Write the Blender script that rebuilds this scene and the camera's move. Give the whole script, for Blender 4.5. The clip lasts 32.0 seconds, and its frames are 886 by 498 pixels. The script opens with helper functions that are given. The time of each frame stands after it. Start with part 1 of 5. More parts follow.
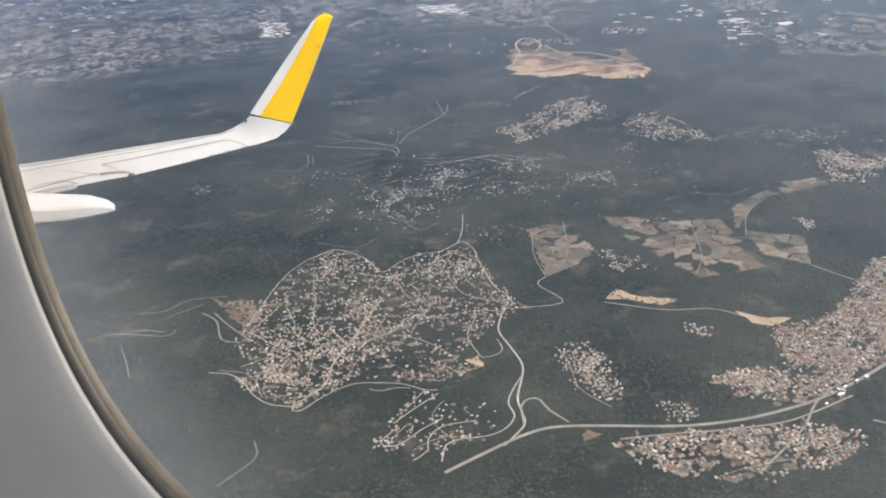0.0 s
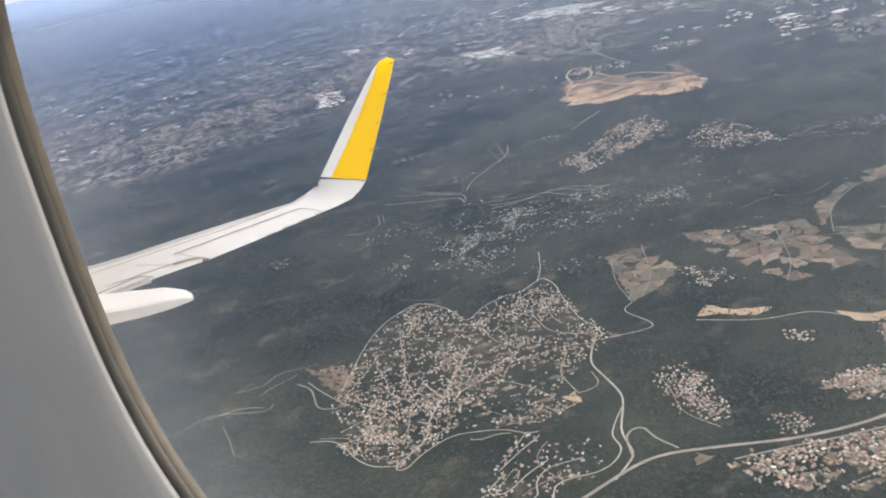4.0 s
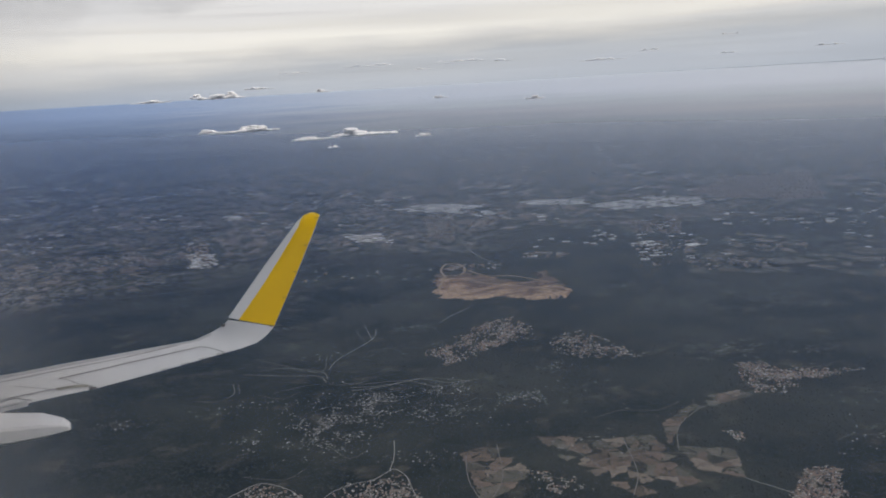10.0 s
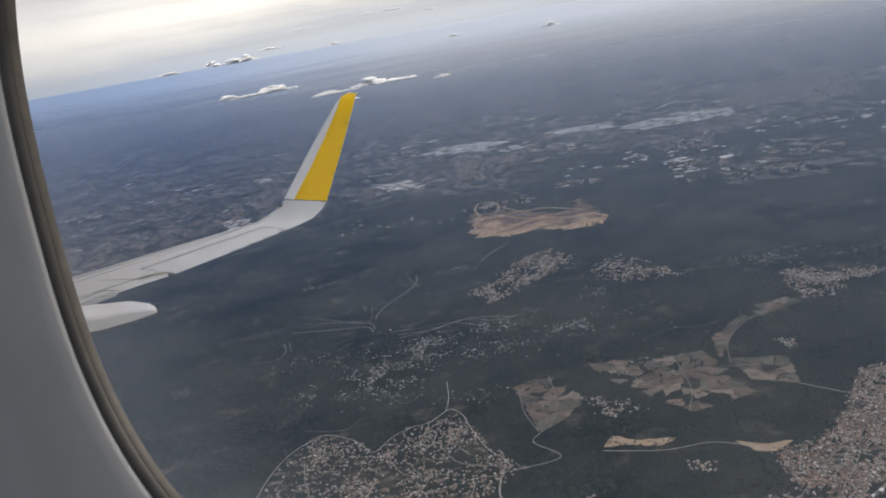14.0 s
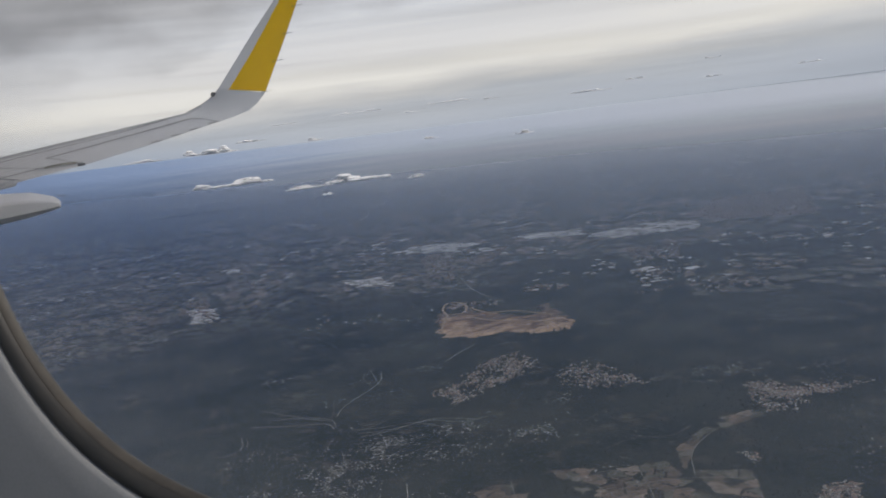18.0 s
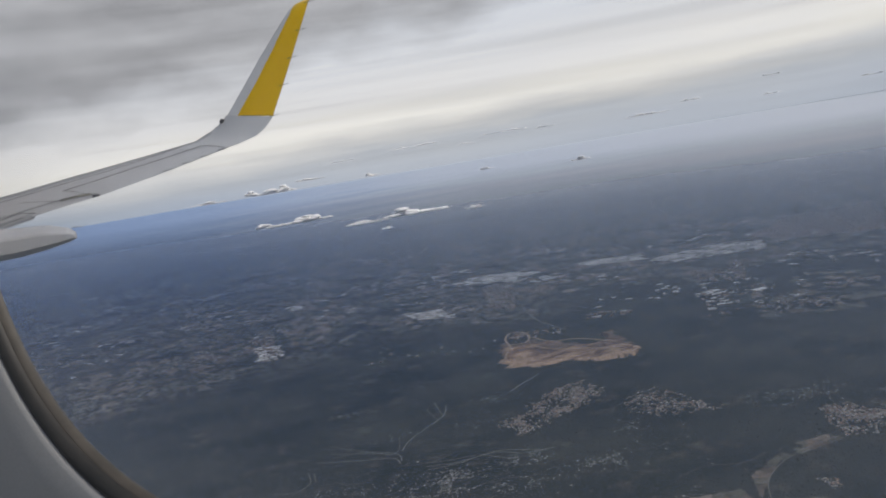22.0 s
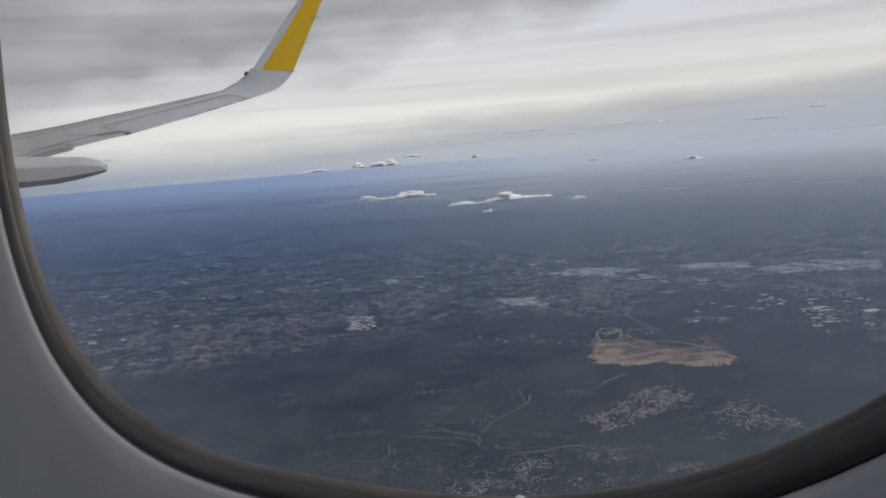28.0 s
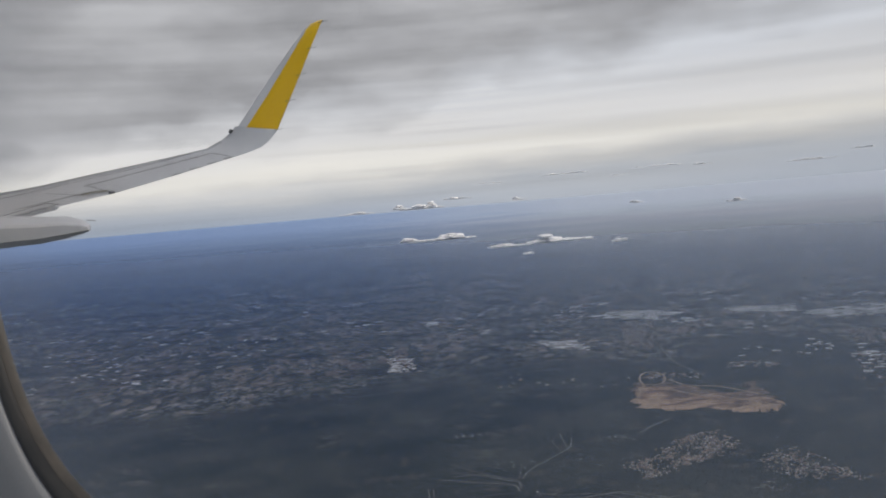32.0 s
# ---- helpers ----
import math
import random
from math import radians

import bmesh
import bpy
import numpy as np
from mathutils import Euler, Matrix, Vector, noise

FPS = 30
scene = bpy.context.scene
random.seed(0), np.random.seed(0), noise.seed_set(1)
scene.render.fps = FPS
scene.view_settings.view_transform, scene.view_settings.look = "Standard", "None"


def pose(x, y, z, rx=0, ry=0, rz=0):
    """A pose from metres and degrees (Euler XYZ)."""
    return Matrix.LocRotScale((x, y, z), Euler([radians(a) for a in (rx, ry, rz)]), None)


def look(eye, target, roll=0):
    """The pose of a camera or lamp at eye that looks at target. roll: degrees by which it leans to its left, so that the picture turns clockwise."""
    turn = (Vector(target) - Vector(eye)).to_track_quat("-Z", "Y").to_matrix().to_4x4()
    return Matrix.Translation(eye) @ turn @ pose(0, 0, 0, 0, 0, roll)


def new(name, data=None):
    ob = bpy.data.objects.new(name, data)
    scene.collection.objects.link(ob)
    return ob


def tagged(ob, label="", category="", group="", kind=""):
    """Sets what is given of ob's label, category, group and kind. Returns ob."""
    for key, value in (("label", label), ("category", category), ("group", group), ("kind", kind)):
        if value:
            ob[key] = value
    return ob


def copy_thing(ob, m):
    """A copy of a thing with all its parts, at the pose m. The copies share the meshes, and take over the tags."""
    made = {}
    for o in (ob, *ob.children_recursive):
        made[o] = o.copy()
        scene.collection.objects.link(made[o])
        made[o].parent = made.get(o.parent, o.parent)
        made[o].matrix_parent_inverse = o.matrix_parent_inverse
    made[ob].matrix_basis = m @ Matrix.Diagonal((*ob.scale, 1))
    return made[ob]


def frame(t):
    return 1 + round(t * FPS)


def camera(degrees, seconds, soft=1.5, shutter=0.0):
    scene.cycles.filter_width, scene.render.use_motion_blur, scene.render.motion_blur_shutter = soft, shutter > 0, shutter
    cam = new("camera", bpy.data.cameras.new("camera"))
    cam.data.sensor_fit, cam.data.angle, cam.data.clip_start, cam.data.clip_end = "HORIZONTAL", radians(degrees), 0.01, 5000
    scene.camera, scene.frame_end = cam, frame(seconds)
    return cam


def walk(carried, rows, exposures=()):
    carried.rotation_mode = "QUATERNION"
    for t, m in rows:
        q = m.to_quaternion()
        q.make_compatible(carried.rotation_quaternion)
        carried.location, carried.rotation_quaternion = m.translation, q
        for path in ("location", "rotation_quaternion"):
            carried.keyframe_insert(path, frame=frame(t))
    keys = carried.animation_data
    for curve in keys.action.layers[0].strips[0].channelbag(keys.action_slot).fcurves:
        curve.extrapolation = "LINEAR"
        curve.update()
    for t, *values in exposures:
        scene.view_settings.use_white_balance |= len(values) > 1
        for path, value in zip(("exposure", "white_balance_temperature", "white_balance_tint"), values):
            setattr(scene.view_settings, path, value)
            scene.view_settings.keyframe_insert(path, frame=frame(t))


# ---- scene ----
# The landscape stands at a reduced scale, so that the whole country as far as the horizon lies
# inside the lens's range; the wing and the cabin window are scaled to it. HEIGHT is the flying height.
HEIGHT = 45.0
cam = camera(54.4, 32.0, soft=1.9)
PATH = [
    (0, 0.0954, 0.2011, 45.0737, 64.72, 3.11, -0.98), (0.5, 0.0789, 0.2765, 45.0555, 65.25, 0.63, -4.79),
    (1, 0.0826, 0.2649, 45.0614, 65.23, -0.38, -6.18), (1.5, 0.0806, 0.2629, 45.0543, 65.67, -0.01, -5.65),
    (2, 0.0711, 0.3018, 45.0416, 66.51, 6.20, -7.66), (2.5, 0.0716, 0.2965, 45.0424, 66.84, 8.35, -7.33),
    (3, 0.0812, 0.2440, 45.0575, 67.64, 11.40, -1.64), (3.5, 0.0703, 0.2913, 45.0440, 68.05, 12.84, 0.66),
    (5.5, 0.0769, 0.2046, 45.0535, 66.93, 8.94, -0.84), (6, 0.0752, 0.1855, 45.0567, 66.80, 7.57, -0.74),
    (6.5, 0.0611, 0.2925, 45.0344, 68.57, 13.40, -3.13), (7, 0.0602, 0.2632, 45.0346, 70.53, 7.44, -1.74),
    (7.5, 0.0524, 0.2880, 45.0272, 76.29, 2.37, -3.67), (8, 0.0447, 0.2873, 45.0308, 79.81, 3.30, -5.90),
    (8.5, 0.0394, 0.2636, 45.0361, 82.91, 3.41, -6.21), (9, 0.0364, 0.2575, 45.0379, 83.11, 3.70, -6.27),
    (9.5, 0.0341, 0.2449, 45.0386, 81.66, 3.62, -5.95), (10, 0.0273, 0.2496, 45.0366, 79.22, 3.39, -6.01),
    (10.5, 0.0231, 0.1932, 45.0469, 77.03, 2.92, -5.88), (11, 0.0311, 0.0692, 45.0706, 73.73, 2.27, -5.26),
    (11.5, 0.0180, 0.2327, 45.0354, 71.53, 1.95, -4.68), (12, 0.0255, 0.0861, 45.0608, 70.84, 2.59, -4.52),
    (12.5, 0.0107, 0.2340, 45.0231, 70.47, 2.72, -4.44), (13, 0.0174, 0.0065, 45.0429, 70.63, 3.79, -4.72),
    (13.5, 0.0060, 0.2307, 44.9859, 72.43, 6.12, -4.58), (14, 0.0066, 0.1617, 44.9691, 75.45, 9.96, -5.11),
    (14.5, -0.0001, 0.2125, 44.9386, 78.18, 10.84, -5.10), (16.5, -0.0148, 0.2551, 44.8208, 84.04, 12.41, -2.75),
    (17, -0.0052, 0.2172, 44.8012, 81.91, 9.04, -4.53), (17.5, -0.0045, 0.1943, 44.7610, 81.17, 5.85, -7.33),
    (18, -0.0008, 0.2326, 44.7495, 81.85, 7.07, -6.68), (18.5, 0.0082, 0.1926, 44.7370, 83.26, 7.58, -6.46),
    (19, 0.0117, 0.2074, 44.7302, 84.18, 7.55, -6.10), (19.5, 0.0234, 0.1988, 44.7236, 84.62, 8.28, -5.20),
    (20, 0.0189, 0.2505, 44.7247, 85.07, 8.31, -5.14), (20.5, 0.0292, 0.2083, 44.7172, 85.17, 6.23, -4.67),
    (21, 0.0324, 0.2654, 44.7239, 84.87, 6.68, -3.40), (21.5, 0.0504, 0.2040, 44.7226, 84.77, 7.13, -2.78),
    (22, 0.0449, 0.2410, 44.7279, 84.44, 9.60, -2.95), (22.5, 0.0535, 0.2229, 44.7197, 84.97, 10.16, -2.22),
    (23, 0.0596, 0.2104, 44.7177, 84.43, 5.08, -2.72), (23.5, 0.0723, 0.1937, 44.7077, 79.24, -0.03, -2.60),
    (24, 0.1526, 0.2050, 44.7273, 77.04, 3.52, 0.59), (24.5, 0.0727, 0.2314, 44.7158, 77.96, 5.05, -2.19),
    (25, 0.0960, 0.1964, 44.7105, 79.40, 4.90, -0.95), (25.5, 0.0901, 0.2337, 44.7056, 80.41, 6.66, -0.08),
    (26, 0.0965, 0.2361, 44.7037, 83.93, 8.75, 2.62), (26.5, 0.1084, 0.2416, 44.7019, 85.47, 8.22, 3.99),
    (28.5, 0.1526, 0.1977, 44.6961, 83.67, 3.28, 4.51), (29, 0.1476, 0.2749, 44.7087, 83.29, 1.98, 5.43),
    (29.5, 0.1542, 0.2793, 44.7074, 83.24, 1.93, 5.85), (30, 0.1470, 0.2083, 44.6945, 83.54, 1.84, 3.86),
    (30.5, 0.1678, 0.2892, 44.7098, 83.22, 2.13, 6.54), (31, 0.1391, 0.2082, 44.6905, 84.06, 3.47, 2.77),
    (31.5, 0.1790, 0.3041, 44.7135, 85.70, 4.28, 6.76), (32, 0.1997, 0.2494, 44.7096, 87.26, 4.92, 6.87),
]

EXPOSURE = [(0, 1.0, 7200, 10), (3.5, 0.95, 7200, 10), (6.5, 0.88, 7150, 10), (8.0, -0.42, 6450, 10), (9.5, -0.58, 6450, 10), (11.0, 0.10, 7000, 10), (12.0, 0.34, 7200, 10),
            (13.2, 0.28, 7150, 10), (14.5, -0.4, 6450, 10), (17.0, -0.64, 6450, 10), (24.0, -0.54, 6400, 10), (32.0, -0.60, 6450, 10)]
walk(cam, [(t, pose(x, y, z, rx, ry, rz)) for t, x, y, z, rx, ry, rz in PATH], EXPOSURE)

# ---- light ----
SUN_AZIMUTH, SUN_HEIGHT = 130.0, 46.0
world = bpy.data.worlds.new("sky")
scene.world = world
world.use_nodes = True
wn, wl = world.node_tree.nodes, world.node_tree.links
sky_tex = wn.new("ShaderNodeTexSky")
sky_tex.sky_type = "NISHITA"
sky_tex.sun_disc = False
sky_tex.sun_elevation = radians(SUN_HEIGHT)
sky_tex.sun_rotation = radians(SUN_AZIMUTH)
sky_tex.dust_density = 3.0
wl.new(sky_tex.outputs[0], wn["Background"].inputs[0])
wn["Background"].inputs[1].default_value = 0.15

sun = new("sun", bpy.data.lights.new("sun", "SUN"))
sun.data.energy, sun.data.angle, sun.data.color = 3.0, radians(9), (1.0, 0.95, 0.88)
_a, _e = radians(SUN_AZIMUTH), radians(SUN_HEIGHT)
sun.matrix_world = look((0, 0, 60), (-math.sin(_a) * math.cos(_e), -math.cos(_a) * math.cos(_e), 60 - math.sin(_e)))


# ---- materials ----
def shader(name):
    m = bpy.data.materials.new(name)
    m.use_nodes = True
    n, l = m.node_tree.nodes, m.node_tree.links
    return m, n, l, n["Principled BSDF"]


def position(n, l, scale=(1, 1, 1)):
    co, mp = n.new("ShaderNodeTexCoord"), n.new("ShaderNodeMapping")
    mp.inputs["Scale"].default_value = scale
    l.new(co.outputs["Object"], mp.inputs["Vector"])
    return mp.outputs[0]


def noise_node(n, l, vec, scale, detail=4.0, rough=0.55):
    t = n.new("ShaderNodeTexNoise")
    t.inputs["Scale"].default_value, t.inputs["Detail"].default_value = scale, detail
    t.inputs["Roughness"].default_value = rough
    l.new(vec, t.inputs["Vector"])
    return t.outputs["Fac"]


def ramp(n, l, fac, stops):
    r = n.new("ShaderNodeValToRGB")
    while len(r.color_ramp.elements) < len(stops):
        r.color_ramp.elements.new(0.5)
    for e, (p, c) in zip(r.color_ramp.elements, stops):
        e.position = p
        e.color = (*c, 1) if len(c) == 3 else c
    l.new(fac, r.inputs[0])
    return r.outputs[0]


def grey(v):
    return (v, v, v)


def math_node(n, l, op, a, b=None, clamp=False):
    m = n.new("ShaderNodeMath")
    m.operation, m.use_clamp = op, clamp
    for i, v in enumerate((a, b)):
        if v is None:
            continue
        if isinstance(v, (int, float)):
            m.inputs[i].default_value = v
        else:
            l.new(v, m.inputs[i])
    return m.outputs[0]


def mix_colour(n, l, fac, a, b, blend="MIX"):
    m = n.new("ShaderNodeMix")
    m.data_type, m.blend_type = "RGBA", blend
    for socket, v in ((m.inputs[0], fac), (m.inputs[6], a), (m.inputs[7], b)):
        if isinstance(v, (int, float)):
            socket.default_value = v
        elif isinstance(v, tuple):
            socket.default_value = (*v, 1)
        else:
            l.new(v, socket)
    return m.outputs[2]


def bump(n, l, bsdf, height, strength, distance):
    b = n.new("ShaderNodeBump")
    b.inputs["Strength"].default_value, b.inputs["Distance"].default_value = strength, distance
    l.new(height, b.inputs["Height"])
    l.new(b.outputs[0], bsdf.inputs["Normal"])


def mottled(name, low, high, scale, rough=0.8, stretch=(1, 1, 1), fine=6.0, depth=0.0, metal=0.0, spread=0.0):
    """A surface that wanders between two colours at two scales. spread: how far single objects differ."""
    m, n, l, b = shader(name)
    v = position(n, l, stretch)
    coarse, grain = noise_node(n, l, v, scale), noise_node(n, l, v, scale * fine, 2.0)
    both = math_node(n, l, "ADD", math_node(n, l, "MULTIPLY", coarse, 0.65), math_node(n, l, "MULTIPLY", grain, 0.35))
    col = ramp(n, l, both, [(0.36, low), (0.64, high)])
    if spread:
        info = n.new("ShaderNodeObjectInfo")
        geo = n.new("ShaderNodeNewGeometry")
        r = math_node(n, l, "FRACT", math_node(n, l, "ADD", info.outputs["Random"], geo.outputs["Random Per Island"]))
        col = mix_colour(n, l, 1.0, col, ramp(n, l, r, [(0, grey(1 - spread)), (1, grey(1.0))]), "MULTIPLY")
    l.new(col, b.inputs["Base Color"])
    b.inputs["Roughness"].default_value, b.inputs["Metallic"].default_value = rough, metal
    if depth:
        bump(n, l, b, both, 0.6, depth)
    return m


def ground_material():
    m, n, l, b = shader("wooded_hills")
    v = position(n, l)
    # broad tone noise: uneven woodland, and ridge shade painted onto flat ground
    wood = mix_colour(n, l, ramp(n, l, noise_node(n, l, v, 0.045, 7.0, 0.6), [(0.36, grey(0)), (0.64, grey(1))]), (0.013, 0.019, 0.018), (0.042, 0.048, 0.040))
    clear = ramp(n, l, noise_node(n, l, v, 0.16, 6.0, 0.68), [(0.56, grey(0)), (0.70, grey(1))])
    wood = mix_colour(n, l, math_node(n, l, "MULTIPLY", clear, 0.6), wood, (0.115, 0.104, 0.078))
    wood = mix_colour(n, l, 1.0, wood, ramp(n, l, noise_node(n, l, v, 2.6, 3.0, 0.7), [(0.3, grey(0.7)), (0.7, grey(1.25))]), "MULTIPLY")
    # the farmed plain beyond the hills
    cells = n.new("ShaderNodeTexVoronoi")
    cells.inputs["Scale"].default_value = 0.42
    l.new(position(n, l, (1.0, 0.6, 1.0)), cells.inputs["Vector"])
    sep = n.new("ShaderNodeSeparateColor")
    l.new(cells.outputs["Color"], sep.inputs[0])
    plots = ramp(n, l, sep.outputs[0], [(0.0, (0.026, 0.034, 0.032)), (0.45, (0.046, 0.053, 0.048)), (0.68, (0.082, 0.079, 0.066)), (0.86, (0.14, 0.118, 0.096)), (1.0, (0.22, 0.19, 0.155))])
    small = n.new("ShaderNodeTexVoronoi")
    small.inputs["Scale"].default_value = 1.0
    l.new(position(n, l, (1.0, 0.8, 1.0)), small.inputs["Vector"])
    fleck = n.new("ShaderNodeSeparateColor")
    l.new(small.outputs["Color"], fleck.inputs[0])
    settled = ramp(n, l, noise_node(n, l, v, 0.035, 4.0, 0.65), [(0.42, grey(0)), (0.56, grey(1))])
    bright = math_node(n, l, "MULTIPLY", ramp(n, l, fleck.outputs[1], [(0.66, grey(0)), (0.80, grey(1))]), settled)
    plots = mix_colour(n, l, math_node(n, l, "MULTIPLY", bright, 0.6), plots, (0.36, 0.33, 0.29))
    plots = mix_colour(n, l, ramp(n, l, noise_node(n, l, v, 0.03, 5.0, 0.6), [(0.36, grey(1)), (0.50, grey(0))]), plots, wood)
    plots = mix_colour(n, l, 1.0, plots, ramp(n, l, noise_node(n, l, v, 0.7, 4.0, 0.7), [(0.3, grey(0.6)), (0.7, grey(1.3))]), "MULTIPLY")
    xyz = n.new("ShaderNodeSeparateXYZ")
    l.new(v, xyz.inputs[0])
    far = math_node(n, l, "ADD", xyz.outputs[1], math_node(n, l, "MULTIPLY", noise_node(n, l, v, 0.012, 4.0), 130.0))
    far = math_node(n, l, "SUBTRACT", far, math_node(n, l, "MULTIPLY", xyz.outputs[0], 0.30))
    plain = ramp(n, l, math_node(n, l, "DIVIDE", far, 690.0), [(0.42, grey(0)), (0.46, grey(1))])
    l.new(mix_colour(n, l, plain, wood, plots), b.inputs["Base Color"])
    b.inputs["Roughness"].default_value = 0.95
    b.inputs["Specular IOR Level"].default_value = 0.1
    bump(n, l, b, noise_node(n, l, v, 3.2, 4.0, 0.7), 0.9, 0.25)
    return m


M_GROUND = ground_material()
M_LEAF = mottled("leaf_crowns", (0.021, 0.027, 0.022), (0.042, 0.049, 0.038), 0.4, 0.9, spread=0.35)
M_ROAD = mottled("pale_road", (0.19, 0.175, 0.152), (0.31, 0.288, 0.255), 0.5, 0.9)
M_TRACK = mottled("dusty_track", (0.11, 0.104, 0.09), (0.19, 0.176, 0.155), 0.5, 0.95)
M_ASPHALT = mottled("worn_asphalt", (0.135, 0.125, 0.110), (0.205, 0.190, 0.168), 0.6, 0.85)
M_EARTH = mottled("dry_red_earth", (0.080, 0.064, 0.049), (0.175, 0.132, 0.098), 0.7, 0.95, spread=0.5)
M_FALLOW = mottled("fallow_grass", (0.060, 0.062, 0.048), (0.125, 0.112, 0.086), 0.5, 0.95, spread=0.45)
M_STUBBLE = mottled("stubble", (0.115, 0.096, 0.073), (0.205, 0.168, 0.130), 0.8, 0.95, spread=0.35)
M_DARK_PLOT = mottled("dark_crops", (0.016, 0.024, 0.018), (0.034, 0.044, 0.032), 0.3, 0.95, spread=0.4)
M_CLAY = mottled("orange_clay", (0.21, 0.155, 0.105), (0.34, 0.255, 0.175), 0.5, 0.95)


def quarry_material():
    """Pale sand faces below, brown overburden and spoil above, scraped in bands."""
    m, n, l, b = shader("quarry_ground")
    v = position(n, l)
    xyz = n.new("ShaderNodeSeparateXYZ")
    l.new(v, xyz.inputs[0])
    coarse = math_node(n, l, "ADD", math_node(n, l, "MULTIPLY", math_node(n, l, "SUBTRACT", noise_node(n, l, position(n, l, (0.09, 0.20, 0.9)), 1.0, 6.0, 0.7), 0.5), 1.9), 0.47)
    slope = math_node(n, l, "ADD", xyz.outputs[1], math_node(n, l, "MULTIPLY", xyz.outputs[0], 0.42))
    band = math_node(n, l, "ADD", coarse, math_node(n, l, "MULTIPLY", math_node(n, l, "SUBTRACT", slope, 198.0), 0.020))
    col = ramp(n, l, band, [(0.30, (0.38, 0.27, 0.18)), (0.40, (0.27, 0.18, 0.118)), (0.50, (0.165, 0.108, 0.075)), (0.58, (0.10, 0.068, 0.050)), (0.74, (0.15, 0.112, 0.083))])
    col = mix_colour(n, l, 1.0, col, ramp(n, l, noise_node(n, l, v, 0.9, 4.0, 0.7), [(0.3, grey(0.55)), (0.7, grey(1.2))]), "MULTIPLY")
    l.new(col, b.inputs["Base Color"])
    b.inputs["Roughness"].default_value = 0.95
    bump(n, l, b, noise_node(n, l, v, 1.3, 4.0, 0.7), 0.8, 0.2)
    return m


M_SAND = quarry_material()
M_WALL = mottled("house_render", (0.20, 0.18, 0.155), (0.33, 0.30, 0.265), 2.0, 0.9, spread=0.45)
M_STONE = mottled("bleached_stone", (0.18, 0.172, 0.155), (0.31, 0.298, 0.28), 1.2, 0.95, spread=0.5)
M_ROOF = mottled("clay_tiles", (0.20, 0.132, 0.098), (0.32, 0.225, 0.175), 3.0, 0.9, spread=0.5)
M_PALE_ROOF = mottled("pale_roof", (0.25, 0.235, 0.205), (0.46, 0.44, 0.40), 1.0, 0.75, spread=0.6)
M_SHED = mottled("white_shed_roof", (0.52, 0.52, 0.51), (0.84, 0.84, 0.82), 1.0, 0.6, spread=0.5)
M_VENT = mottled("white_vent_plug", (0.42, 0.42, 0.43), (0.52, 0.52, 0.53), 30.0, 0.4)
M_PAVED = mottled("pale_paving", (0.045, 0.045, 0.04), (0.13, 0.122, 0.11), 0.8, 0.9, stretch=(0.4, 1, 1))
M_TOWN_RED = mottled("town_red", (0.075, 0.06, 0.05), (0.22, 0.165, 0.135), 0.35, 0.95)
M_YARD = mottled("dusty_yards", (0.042, 0.042, 0.034), (0.125, 0.107, 0.083), 1.6, 0.95, depth=0.03)
M_WHITE = mottled("white_aircraft_paint", (0.63, 0.635, 0.64), (0.72, 0.724, 0.725), 14.0, 0.32, stretch=(1, 1, 1))
M_GREY = mottled("grey_paint_and_edge_shade", (0.44, 0.448, 0.455), (0.52, 0.526, 0.53), 18.0, 0.42)
M_YELLOW = mottled("yellow_aircraft_paint", (0.84, 0.515, 0.004), (0.90, 0.56, 0.006), 16.0, 0.34)
M_SEAL = mottled("dark_joint", (0.11, 0.11, 0.112), (0.17, 0.17, 0.17), 40.0, 0.7)
M_STEEL = mottled("discharger_rod", (0.10, 0.10, 0.10), (0.20, 0.20, 0.20), 60.0, 0.5, metal=0.5)
M_SEALANT = mottled("olive_sealant", (0.30, 0.295, 0.25), (0.38, 0.37, 0.315), 40.0, 0.6)
M_LINING = mottled("grey_cabin_lining", (0.205, 0.205, 0.202), (0.238, 0.236, 0.231), 9.0, 0.62, fine=40.0, depth=0.0006)
M_GASKET = mottled("dark_window_gasket", (0.018, 0.017, 0.014), (0.032, 0.029, 0.024), 14.0, 0.6)
M_TRIM = mottled("tan_gasket_lip", (0.042, 0.037, 0.029), (0.075, 0.064, 0.050), 12.0, 0.6)


def cloud_material(low, high, gaps):
    """Thick vapour: what light does not bounce off goes through."""
    m, n, l, bs = shader("cloud_vapour")
    v = position(n, l)
    col = mix_colour(n, l, noise_node(n, l, v, 0.25, 4.0), low, high)
    a, b, mixed = n.new("ShaderNodeBsdfDiffuse"), n.new("ShaderNodeBsdfTranslucent"), n.new("ShaderNodeMixShader")
    for sh in (a, b):
        l.new(col, sh.inputs[0])
    mixed.inputs[0].default_value = 0.22
    l.new(a.outputs[0], mixed.inputs[1])
    l.new(b.outputs[0], mixed.inputs[2])
    thin, veil = n.new("ShaderNodeBsdfTransparent"), n.new("ShaderNodeMixShader")
    veil.inputs[0].default_value = gaps
    l.new(mixed.outputs[0], veil.inputs[1])
    l.new(thin.outputs[0], veil.inputs[2])
    l.new(veil.outputs[0], n["Material Output"].inputs[0])
    n.remove(bs)
    return m


M_CLOUD = cloud_material((0.88, 0.88, 0.885), (0.96, 0.955, 0.945), 0.12)
M_FAR_CLOUD = cloud_material((0.97, 0.97, 0.97), (0.99, 0.99, 0.985), 0.0)


